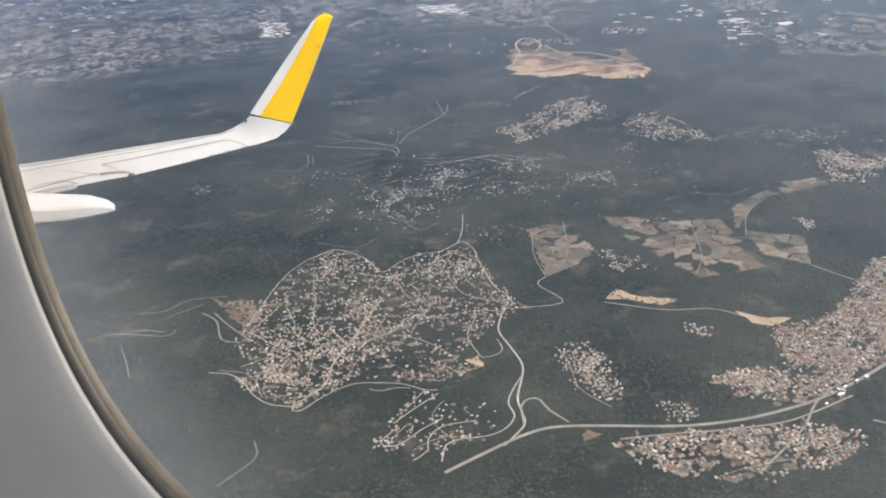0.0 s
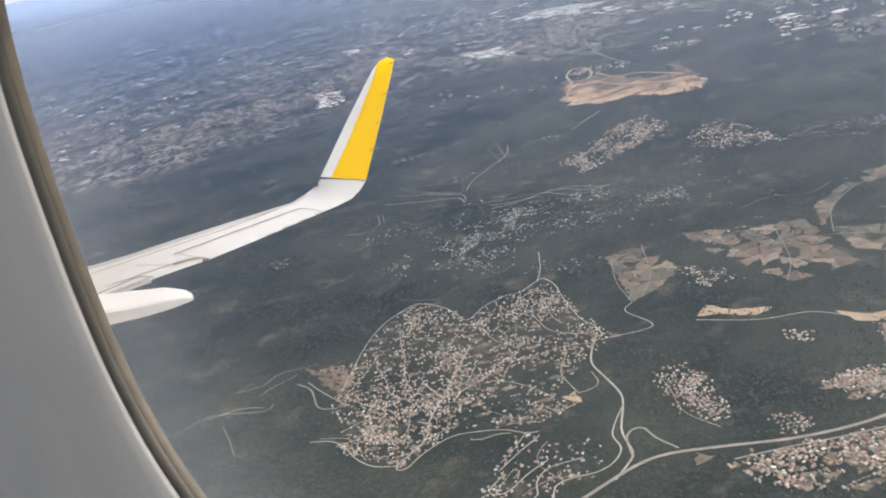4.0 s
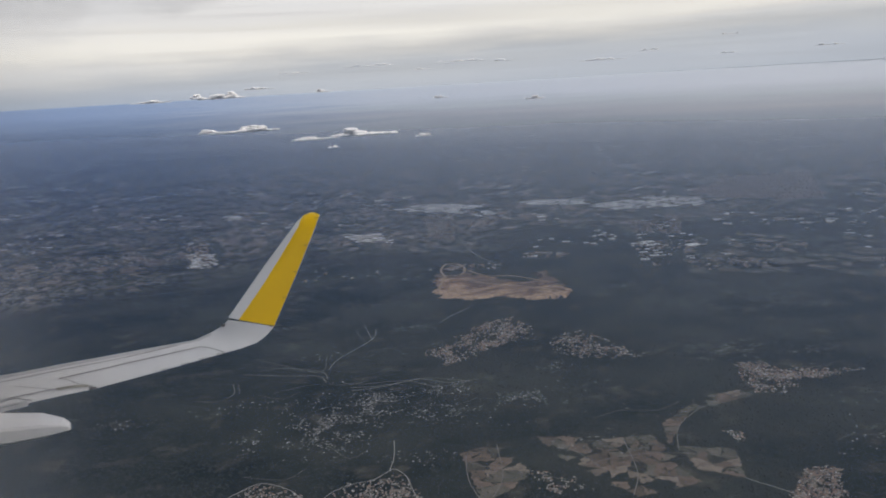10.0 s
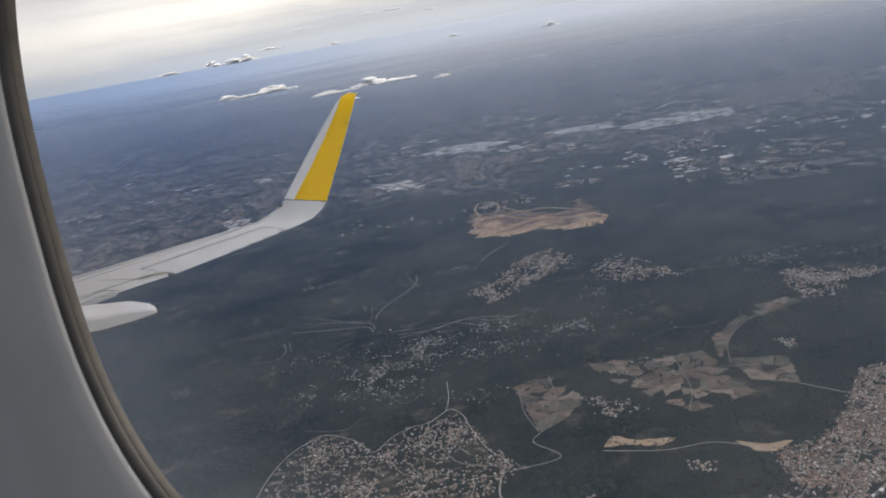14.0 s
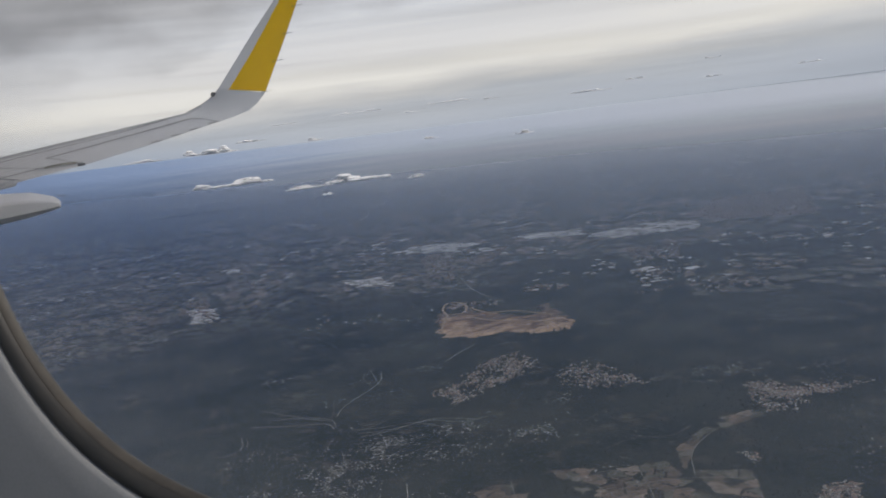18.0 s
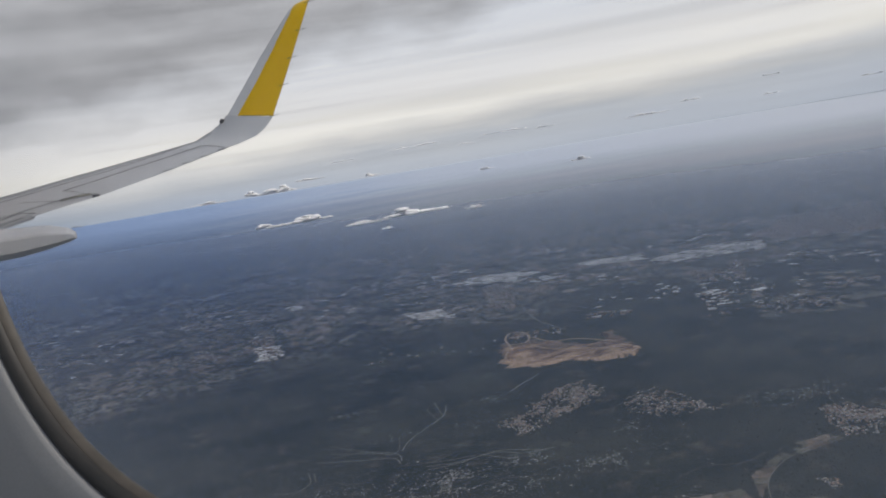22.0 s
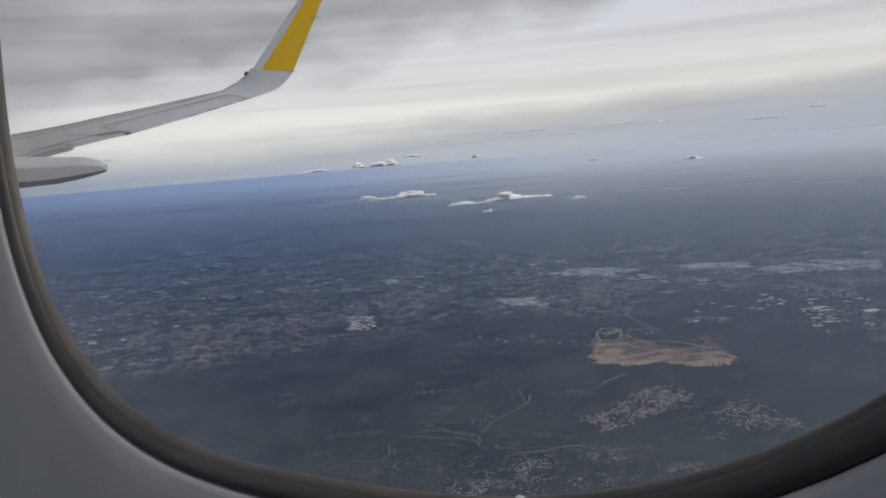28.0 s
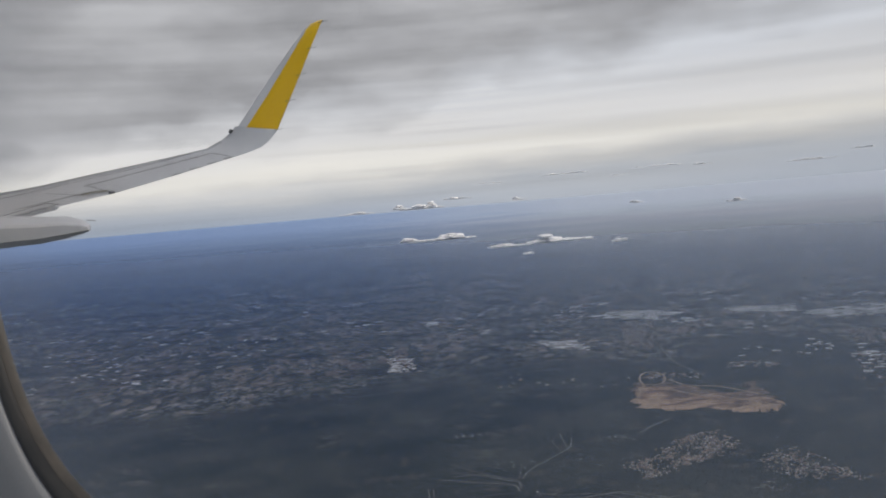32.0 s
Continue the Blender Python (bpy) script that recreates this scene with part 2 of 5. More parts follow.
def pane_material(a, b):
    """Clear acrylic; film painted towards its edge imitates the rim's out-of-focus haze."""
    m, n, l, bs = shader("rim_haze_acrylic")
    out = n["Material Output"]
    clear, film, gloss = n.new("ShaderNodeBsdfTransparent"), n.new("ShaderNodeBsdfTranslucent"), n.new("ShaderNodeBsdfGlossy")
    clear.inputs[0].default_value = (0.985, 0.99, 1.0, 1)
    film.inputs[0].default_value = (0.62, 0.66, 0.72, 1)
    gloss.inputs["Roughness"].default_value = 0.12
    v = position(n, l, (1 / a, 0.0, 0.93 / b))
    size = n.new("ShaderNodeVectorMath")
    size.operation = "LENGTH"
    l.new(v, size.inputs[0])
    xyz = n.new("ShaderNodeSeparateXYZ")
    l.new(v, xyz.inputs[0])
    # painted veil: denser towards the edge and the left side
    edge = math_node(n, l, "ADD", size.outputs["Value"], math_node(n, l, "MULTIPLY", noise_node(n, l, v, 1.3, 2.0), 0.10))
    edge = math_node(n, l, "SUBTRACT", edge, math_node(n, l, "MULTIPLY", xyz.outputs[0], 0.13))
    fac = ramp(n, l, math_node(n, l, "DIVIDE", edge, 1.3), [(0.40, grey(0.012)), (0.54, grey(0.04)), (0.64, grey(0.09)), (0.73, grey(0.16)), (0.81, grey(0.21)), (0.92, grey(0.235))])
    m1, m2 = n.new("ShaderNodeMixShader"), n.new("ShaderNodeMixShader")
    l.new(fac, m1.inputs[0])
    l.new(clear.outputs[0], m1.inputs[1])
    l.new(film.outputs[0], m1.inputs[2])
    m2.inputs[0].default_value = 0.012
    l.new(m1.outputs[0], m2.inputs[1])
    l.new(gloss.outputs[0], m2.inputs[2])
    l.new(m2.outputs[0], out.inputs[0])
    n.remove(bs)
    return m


def haze_material(thin, layers):
    """Sheet standing in for aerial haze, painted denser with distance; thin is the distance at which it hides two
    thirds of what lies under it.
    """
    m, n, l, bs = shader("painted_haze")
    clear, veil = n.new("ShaderNodeBsdfTransparent"), n.new("ShaderNodeBsdfDiffuse")
    v = position(n, l, (1, 1, 0))
    xyz, size = n.new("ShaderNodeSeparateXYZ"), n.new("ShaderNodeVectorMath")
    size.operation = "LENGTH"
    l.new(v, xyz.inputs[0])
    l.new(v, size.inputs[0])
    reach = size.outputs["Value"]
    # haze tint painted by side: clear blue in the west, milky in the east
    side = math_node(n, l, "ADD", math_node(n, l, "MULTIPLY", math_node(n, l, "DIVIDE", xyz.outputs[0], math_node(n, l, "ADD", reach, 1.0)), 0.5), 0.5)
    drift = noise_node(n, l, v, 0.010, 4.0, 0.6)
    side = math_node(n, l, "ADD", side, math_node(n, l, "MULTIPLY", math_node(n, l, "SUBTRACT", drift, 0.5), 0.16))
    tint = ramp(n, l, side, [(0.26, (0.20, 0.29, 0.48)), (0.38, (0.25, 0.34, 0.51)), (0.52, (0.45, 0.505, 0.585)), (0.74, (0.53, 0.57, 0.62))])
    # and painted by distance: blue near, milky deep
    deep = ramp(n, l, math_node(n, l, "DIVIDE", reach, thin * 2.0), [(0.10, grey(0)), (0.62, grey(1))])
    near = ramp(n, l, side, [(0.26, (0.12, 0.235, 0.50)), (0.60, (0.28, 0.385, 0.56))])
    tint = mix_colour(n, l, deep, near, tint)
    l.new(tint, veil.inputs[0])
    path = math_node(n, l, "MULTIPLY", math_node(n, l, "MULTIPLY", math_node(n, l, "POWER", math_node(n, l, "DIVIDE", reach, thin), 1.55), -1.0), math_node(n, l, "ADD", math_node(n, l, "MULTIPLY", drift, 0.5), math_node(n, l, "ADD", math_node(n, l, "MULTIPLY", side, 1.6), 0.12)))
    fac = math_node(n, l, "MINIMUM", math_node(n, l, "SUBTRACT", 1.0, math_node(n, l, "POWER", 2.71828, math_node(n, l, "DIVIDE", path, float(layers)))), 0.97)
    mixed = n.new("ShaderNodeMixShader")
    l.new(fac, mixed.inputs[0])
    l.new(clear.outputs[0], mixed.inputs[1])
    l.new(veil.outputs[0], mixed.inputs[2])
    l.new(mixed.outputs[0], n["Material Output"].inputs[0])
    n.remove(bs)
    return m


def sky_material(radius):
    """The far cloudy sky: grey stratus overhead, cream light under its edge, blue-grey haze at the horizon."""
    m, n, l, bs = shader("cloudy_sky")
    v = position(n, l, (1 / radius, 1 / radius, 1 / radius))
    xyz = n.new("ShaderNodeSeparateXYZ")
    l.new(v, xyz.inputs[0])
    # the layers lean: they rise towards the west end
    lean = math_node(n, l, "SUBTRACT", xyz.outputs[2], math_node(n, l, "MULTIPLY", xyz.outputs[0], 0.03))
    wisps = noise_node(n, l, position(n, l, (5 / radius, 5 / radius, 34 / radius)), 1.0, 6.0, 0.6)
    level = math_node(n, l, "ADD", lean, math_node(n, l, "MULTIPLY", math_node(n, l, "SUBTRACT", wisps, 0.5), 0.050))
    base = ramp(n, l, math_node(n, l, "MULTIPLY", level, 2.5), [
        (0.0, (0.53, 0.57, 0.635)), (0.03, (0.55, 0.585, 0.645)), (0.085, (0.62, 0.645, 0.68)), (0.135, (0.80, 0.79, 0.77)), (0.175, (1.02, 0.985, 0.91)), (0.26, (0.90, 0.885, 0.87)), (0.40, (0.84, 0.86, 0.90)), (0.9, (0.74, 0.77, 0.83))])
    # blue air above the western horizon
    west = math_node(n, l, "MULTIPLY", ramp(n, l, math_node(n, l, "ADD", xyz.outputs[0], 0.5), [(0.12, grey(1)), (0.55, grey(0))]), ramp(n, l, math_node(n, l, "MULTIPLY", xyz.outputs[2], 2.5), [(0.022, grey(1)), (0.085, grey(0))]))
    base = mix_colour(n, l, west, base, (0.41, 0.475, 0.58))
    # grey cloud bank overhead
    puffs = noise_node(n, l, position(n, l, (5 / radius, 5 / radius, 13 / radius)), 1.0, 5.0, 0.5)
    bank = math_node(n, l, "SUBTRACT", xyz.outputs[2], math_node(n, l, "ADD", math_node(n, l, "MULTIPLY", xyz.outputs[0], 0.15), 0.162))
    bank = math_node(n, l, "ADD", bank, math_node(n, l, "MULTIPLY", math_node(n, l, "SUBTRACT", puffs, 0.5), 0.17))
    dark = ramp(n, l, math_node(n, l, "ADD", math_node(n, l, "MULTIPLY", bank, 6.0), 0.5), [(0.36, grey(0)), (0.66, grey(1))])
    under = mix_colour(n, l, ramp(n, l, noise_node(n, l, position(n, l, (6 / radius, 6 / radius, 17 / radius)), 1.0, 4.0, 0.5), [(0.35, grey(0)), (0.68, grey(1))]), (0.42, 0.42, 0.435), (0.64, 0.64, 0.655))
    streak = ramp(n, l, noise_node(n, l, position(n, l, (1.2 / radius, 1.2 / radius, 46 / radius)), 1.0, 3.0), [(0.38, grey(0.88)), (0.60, grey(1.03))])
    col = mix_colour(n, l, 1.0, mix_colour(n, l, dark, base, under), streak, "MULTIPLY")
    e = n.new("ShaderNodeEmission")
    e.inputs[1].default_value = 1.20
    l.new(col, e.inputs[0])
    l.new(e.outputs[0], n["Material Output"].inputs[0])
    n.remove(bs)
    return m


# ---- mesh helpers ----
def mesh_object(name, verts, faces, material, parent=None, smooth=False):
    me = bpy.data.meshes.new(name)
    me.from_pydata([tuple(v) for v in verts], [], faces)
    me.materials.append(material)
    if smooth:
        me.polygons.foreach_set("use_smooth", [True] * len(me.polygons))
    me.update()
    ob = new(name, me)
    if parent is not None:
        ob.parent = parent
    return ob


def part(name, bm, material, parent=None, label="", smooth=False):
    me = bpy.data.meshes.new(name)
    bm.to_mesh(me)
    bm.free()
    me.materials.append(material)
    if smooth:
        me.polygons.foreach_set("use_smooth", [True] * len(me.polygons))
    ob = new(name, me)
    if parent is not None:
        ob.parent = parent
    if label:
        ob["label"] = label
    return ob


def empty(name, m=None):
    ob = new(name)
    if m is not None:
        ob.matrix_world = m
    return ob


def loft(sections, closed=True, caps=True):
    """Verts and faces of a skin over sections that have the same number of points."""
    k = len(sections[0])
    verts = [p for s in sections for p in s]
    faces = []
    for i in range(len(sections) - 1):
        for j in range(k if closed else k - 1):
            j2 = (j + 1) % k
            faces.append((i * k + j, i * k + j2, (i + 1) * k + j2, (i + 1) * k + j))
    if closed and caps:
        faces.append(tuple(range(k - 1, -1, -1)))
        faces.append(tuple((len(sections) - 1) * k + j for j in range(k)))
    return verts, faces


def smooth_line(points, step=1.2):
    """A curve through the points (Catmull-Rom), as 2D places about step apart."""
    p = [Vector(q).to_2d() if len(q) > 2 else Vector(q) for q in points]
    p = [p[0] * 2 - p[1], *p, p[-1] * 2 - p[-2]]
    out = []
    for i in range(1, len(p) - 2):
        count = max(2, int((p[i + 1] - p[i]).length / step))
        for j in range(count):
            t = j / count
            out.append(0.5 * ((2 * p[i]) + (p[i + 1] - p[i - 1]) * t + (2 * p[i - 1] - 5 * p[i] + 4 * p[i + 1] - p[i + 2]) * t * t
                              + (3 * p[i] - p[i - 1] - 3 * p[i + 1] + p[i + 2]) * t ** 3))
    out.append(p[-2])
    return out


def inside(x, y, poly):
    hit = False
    for (x1, y1), (x2, y2) in zip(poly, poly[1:] + poly[:1]):
        if (y1 > y) != (y2 > y) and x < (x2 - x1) * (y - y1) / (y2 - y1) + x1:
            hit = not hit
    return hit


def scatter(poly, count, rng, gap=0.0):
    xs, ys = [p[0] for p in poly], [p[1] for p in poly]
    out, tries = [], 0
    while len(out) < count and tries < count * 30:
        tries += 1
        x, y = rng.uniform(min(xs), max(xs)), rng.uniform(min(ys), max(ys))
        if inside(x, y, poly) and (not gap or all((x - a) ** 2 + (y - b) ** 2 > gap * gap for a, b in out)):
            out.append((x, y))
    return out


# ---- the country: ground, haze, sky ----
def disc(radii, count=96):
    verts, faces = [(0.0, 0.0, 0.0)], []
    for r in radii:
        verts += [(r * math.cos(2 * math.pi * i / count), r * math.sin(2 * math.pi * i / count), 0.0) for i in range(count)]
    faces += [(0, 1 + i, 1 + (i + 1) % count) for i in range(count)]
    for k in range(len(radii) - 1):
        a = 1 + k * count
        faces += [(a + i, a + count + i, a + count + (i + 1) % count, a + (i + 1) % count) for i in range(count)]
    return verts, faces


tagged(mesh_object("ground", *disc([20, 60, 150, 400, 1200, 4600]), M_GROUND),
       "dark green wooded hills and farmed plain reaching a hazy horizon", "ground", kind="structure")


def wall_round(radius, low, high, a0, a1, count):
    verts = []
    for i in range(count + 1):
        a = radians(a0 + (a1 - a0) * i / count)
        verts += [(radius * math.sin(a), radius * math.cos(a), low), (radius * math.sin(a), radius * math.cos(a), high)]
    return verts, [(2 * i, 2 * i + 2, 2 * i + 3, 2 * i + 1) for i in range(count)]


# sheets added to imitate haze, between the ground and the flying height; at the rim of the country they close up to the
# horizon
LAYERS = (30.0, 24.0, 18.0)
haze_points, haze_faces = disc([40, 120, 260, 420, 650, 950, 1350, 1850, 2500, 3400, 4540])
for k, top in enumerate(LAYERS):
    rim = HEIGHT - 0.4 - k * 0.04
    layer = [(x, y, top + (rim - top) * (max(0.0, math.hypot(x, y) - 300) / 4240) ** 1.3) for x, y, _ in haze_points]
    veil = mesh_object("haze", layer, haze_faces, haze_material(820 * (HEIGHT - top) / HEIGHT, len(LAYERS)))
    tagged(veil, "thin bluish sheet standing in for haze over the hills and the plain", "haze", kind="structure")

SKY_R = 4550.0
sky = mesh_object("backdrop", *wall_round(SKY_R, -5.0, SKY_R * 0.75, -100, 100, 64), sky_material(SKY_R), smooth=True)
tagged(sky, "pale cloudy sky with grey stratus and cream light", "sky", kind="structure")


# ---- low cumulus clouds ----
def cumulus(azimuth, elevation, distance, length, tall, seed):
    rng = random.Random(seed)
    a = radians(azimuth)
    x, y, z = distance * math.sin(a), distance * math.cos(a), HEIGHT + distance * math.tan(radians(elevation))
    bm = bmesh.new()
    bmesh.ops.create_icosphere(bm, subdivisions=3, radius=1.0, matrix=Matrix.Diagonal((length * 0.42, tall * 0.26, tall * 0.07, 1)))
    heads = [(rng.uniform(-0.42, 0.42), rng.uniform(0.6, 1.0)) for _ in range(max(2, int(length / tall / 2)))]
    for i in range(int(22 + length / tall * 9)):
        u = -0.5 + (i + rng.random()) / int(22 + length / tall * 9)
        rise = max(h * max(0.0, 1 - abs(u - c) * length / tall / 0.9) for c, h in heads) + 0.15
        r = tall * rng.uniform(0.14, 0.30) * (0.55 + 0.6 * rise) * (1 - abs(u) * 0.9)
        px, py, pz = u * length, rng.uniform(-0.35, 0.35) * tall, rng.uniform(0, 0.62) * tall * rise
        bmesh.ops.create_icosphere(bm, subdivisions=2, radius=max(r, 0.09 * tall),
                                   matrix=Matrix.Translation((px, py, pz)) @ Matrix.Diagonal((2.6, 1.5, 0.62, 1)))
    for v in bm.verts:
        v.co += Vector(noise.noise_vector(v.co * (3.2 / tall) + Vector((seed, 0, 0)))) * tall * 0.08
        v.co.z = max(v.co.z, -0.10 * tall + 0.03 * tall * noise.noise(v.co * (4 / tall)))
    ob = part("cumulus_cloud", bm, M_CLOUD if distance < 300 else M_FAR_CLOUD, smooth=True)
    ob.matrix_world = Matrix.Translation((x, y, z)) @ Matrix.Rotation(-a, 4, "Z")
    return tagged(ob, "small white cumulus cloud low over the hazy plain", "cloud", "low cumulus clouds")


# azimuth, height over the horizon, length and height of each, all in degrees
CLOUDS = [(0.7, -2.87, 3.8, 0.86), (-2.4, -2.97, 2.5, 0.43), (-7.3, -2.18, 4.5, 0.71), (-8.4, 0.01, 2.9, 0.64), (-12.5, -0.03, 2.1, 0.36), (-1.7, 0.04, 0.9, 0.32), (5.8, -0.79, 0.8, 0.25), (11.9, -1.19, 1.1, 0.36), (4.5, -3.18, 0.9, 0.29), (-5.8, 0.44, 1.7, 0.25), (-3.3, -2.99, 1.4, 0.29), (-1.4, -3.57, 0.7, 0.18)]
FAR_CLOUDS = [(1.2, 1.49, 3.6, 0.36), (4.7, 1.10, 1.3, 0.25), (7.2, 1.45, 3.4, 0.32), (10.0, 1.33, 1.4, 0.29), (16.4, 0.97, 3.2, 0.36), (19.2, 1.39, 1.4, 0.32), (24.0, 0.92, 1.2, 0.25), (24.1, 2.05, 1.1, 0.25), (-3.6, 1.30, 2.1, 0.21), (29.7, 1.00, 1.8, 0.25)]
CLOUDS = [(a, e, 224, w * 4.3, h * 3.2) for a, e, w, h in CLOUDS] + [(a, e, 392, w * 6.2, h * 3.6) for a, e, w, h in FAR_CLOUDS]
for i, c in enumerate(CLOUDS):
    cumulus(*c, seed=i + 3)


# ---- roads ----
ROADS_XY = []


def road(points, width, material, label, rise=0.012):
    width *= 0.62 if material is M_TRACK else 0.66 if material is M_ASPHALT else 0.54
    line = smooth_line(points, 0.6 if width < 0.5 else 1.2)
    ROADS_XY.extend((p.x, p.y) for p in line)
    verts = []
    for i, p in enumerate(line):
        d = (line[min(i + 1, len(line) - 1)] - line[max(i - 1, 0)]).normalized()
        s = Vector((-d.y, d.x)) * width / 2
        verts += [(p.x + s.x, p.y + s.y, rise), (p.x - s.x, p.y - s.y, rise)]
    faces = [(2 * i, 2 * i + 1, 2 * i + 3, 2 * i + 2) for i in range(len(line) - 1)]
    return tagged(mesh_object("road", verts, faces, material), label, "road", kind="structure")


def lanes(poly, count, rng, width, step, label, heading=None):
    """Small streets that wander through a settlement."""
    for x, y in scatter(poly, count, rng):
        a = rng.uniform(0, 6.28) if heading is None else heading + rng.choice((0, 1.57)) + rng.uniform(-0.1, 0.1)
        bend, pts = rng.uniform(-0.3, 0.3) * (1 if heading is None else 0.2), [(x, y)]
        for _ in range(rng.randint(4, 9)):
            x, y, a = x + step * math.cos(a), y + step * math.sin(a), a + bend + rng.uniform(-0.2, 0.2) * (1 if heading is None else 0.2)
            if not inside(x, y, poly):
                break
            pts.append((x, y))
        if len(pts) > 2:
            road(pts, width, M_ROAD, label, 0.05 + rng.random() * 0.02)


PALE = "pale narrow road winding between the houses"
road([(6.1, 81.7), (5, 78.3), (4.6, 75.6), (5.4, 72.8), (6.3, 69.6), (6.2, 67.5), (5.4, 63.9), (5.6, 61.4), (5.6, 59.9), (3.7, 57.3)], 0.34, M_ROAD, "pale main road leading down from the hillside estate", 0.014)
road([(6.2, 67.5), (5.1, 65.2), (4.5, 63.2), (4.9, 61.3), (4, 59.6), (2.4, 58.7), (0.3, 58.5), (-1.1, 57.8), (-1.5, 55.7)], 0.25, M_ROAD, PALE, 0.016)
road([(-7.6, 84.1), (-9.4, 78.5), (-10.6, 74.4), (-11.8, 71.1), (-12.3, 67.5), (-14.7, 64.5), (-14.4, 63.7), (-13.7, 63.9)], 0.30, M_ROAD, PALE, 0.018)
road([(-10.6, 74.4), (-12.8, 78)], 0.28, M_ROAD, PALE, 0.020)
road([(-10.6, 74.4), (-8.1, 75.4), (-5.7, 77.3), (-5.1, 78.5)], 0.25, M_ROAD, PALE, 0.022)
road([(-13.7, 63.9), (-12.2, 65.7), (-9.8, 67.4), (-7.6, 67.5), (-4.8, 67), (-2.9, 65.9), (-1.7, 65.8)], 0.21, M_ROAD, PALE, 0.024)
road([(-12.2, 67.7), (-9.9, 68.8), (-9, 69)], 0.20, M_ROAD, PALE, 0.026)
road([(-23.8, 70.8), (-21.5, 70.2), (-19.8, 68.4), (-18.8, 66.7), (-17, 65), (-14.8, 64.4)], 0.21, M_ROAD, PALE, 0.028)
road([(-20.8, 71.5), (-18.3, 72.8), (-17.2, 70), (-15.8, 68.6), (-14.1, 68.1), (-13.9, 71.7), (-13.4, 73), (-11.1, 74.5)], 0.16, M_ROAD, PALE, 0.030)
road([(-22, 78.7), (-20, 77), (-18.4, 75.4), (-16.2, 74), (-14.8, 71.9)], 0.17, M_ROAD, PALE, 0.032)
road([(-17.1, 94.9), (-14.2, 97.3), (-10.8, 95), (-9, 92.1), (-7.8, 90.3), (-5.5, 93.3), (-3, 94.8), (-1.2, 95), (0.7, 96.8), (1.8, 97.6), (3, 95.3), (3.4, 92.4), (4, 88.9), (4.9, 85.2), (6.1, 83), (6.5, 81)], 0.25, M_ROAD, "pale road running round the estate's upper edge", 0.034)
road([(-14.2, 97), (-17.1, 94.9), (-18.9, 91.8), (-20.1, 88), (-20.9, 83.7), (-21.6, 79.7)], 0.20, M_ROAD, PALE, 0.036)
road([(-13.6, 95.2), (-13.7, 90.8), (-12.7, 89)], 0.16, M_ROAD, PALE, 0.038)
road([(-10.8, 90.5), (-8.6, 89.4), (-6.5, 88.9)], 0.18, M_ROAD, PALE, 0.040)
road([(-15, 85), (-14.9, 81.2), (-14.4, 78.2), (-13.4, 76.8)], 0.17, M_ROAD, PALE, 0.042)
road([(-7.1, 79.6), (-8.2, 75.9)], 0.16, M_ROAD, PALE, 0.044)
road([(-3.1, 78.9), (0.2, 79.5), (2.8, 80), (5.2, 79.5)], 0.18, M_ROAD, PALE, 0.046)
road([(2.5, 78.9), (1.4, 75.2), (1.8, 73), (2.6, 70.8)], 0.16, M_ROAD, PALE, 0.048)
road([(-1.8, 82.5), (-3, 79.7), (-4.4, 76.1)], 0.15, M_ROAD, PALE, 0.050)
road([(1.1, 97.2), (1.8, 100.7), (2.1, 106.1)], 0.21, M_ROAD, PALE, 0.052)
road([(-1.2, 95), (-1.3, 91.2), (-0, 88.6)], 0.15, M_ROAD, PALE, 0.014)
road([(1.6, 90.3), (1.8, 87.4), (2.7, 85.2)], 0.15, M_ROAD, PALE, 0.016)
road([(-17.9, 82.8), (-16.7, 79.4), (-16.2, 77), (-14, 75.3), (-12.9, 77.7)], 0.17, M_ROAD, PALE, 0.018)
road([(-21.1, 78.4), (-19.7, 81.5), (-18.2, 85.4)], 0.16, M_ROAD, PALE, 0.020)
road([(4.3, 74.1), (4.7, 72.1), (3.9, 71.1), (2.6, 70.8)], 0.17, M_ROAD, PALE, 0.022)
road([(-8, 66.5), (-6.9, 66.1), (-5.6, 66.5), (-4.2, 66.3)], 0.18, M_ROAD, PALE, 0.024)
road([(-2.9, 65.9), (-4.5, 63.2), (-5.4, 62.2)], 0.16, M_ROAD, PALE, 0.026)
road([(-1.7, 65.2), (-3.8, 63.1), (-5.6, 61.1)], 0.21, M_ROAD, PALE, 0.028)
road([(-5.4, 60.3), (-6.6, 58.6), (-5.8, 58), (-4.8, 58.3), (-3.3, 59.9), (-1.3, 61.5)], 0.23, M_ROAD, PALE, 0.030)
road([(1.6, 60.9), (-1.4, 60.3), (-2.6, 58.6), (-2.6, 57.2), (-3.8, 56)], 0.23, M_ROAD, PALE, 0.032)
road([(-5.7, 75.9), (-3.5, 74.8), (-1.6, 73.1), (0.2, 70.8)], 0.16, M_ROAD, PALE, 0.034)
road([(-0.3, 88.7), (1.2, 84.2), (4, 82.2), (6, 81.5)], 0.16, M_ROAD, PALE, 0.036)
road([(-6.1, 87.6), (-4.7, 83.9), (-2.4, 82.6)], 0.15, M_ROAD, PALE, 0.038)
road([(-11.6, 81.5), (-9.6, 82.1), (-7.6, 84.1)], 0.15, M_ROAD, PALE, 0.040)
road([(-15.9, 90.8), (-15.5, 86.5), (-15, 85)], 0.15, M_ROAD, PALE, 0.042)
road([(-2.4, 70.4), (-0.9, 69.6), (0.5, 68.4), (2.7, 69.4)], 0.16, M_ROAD, PALE, 0.044)
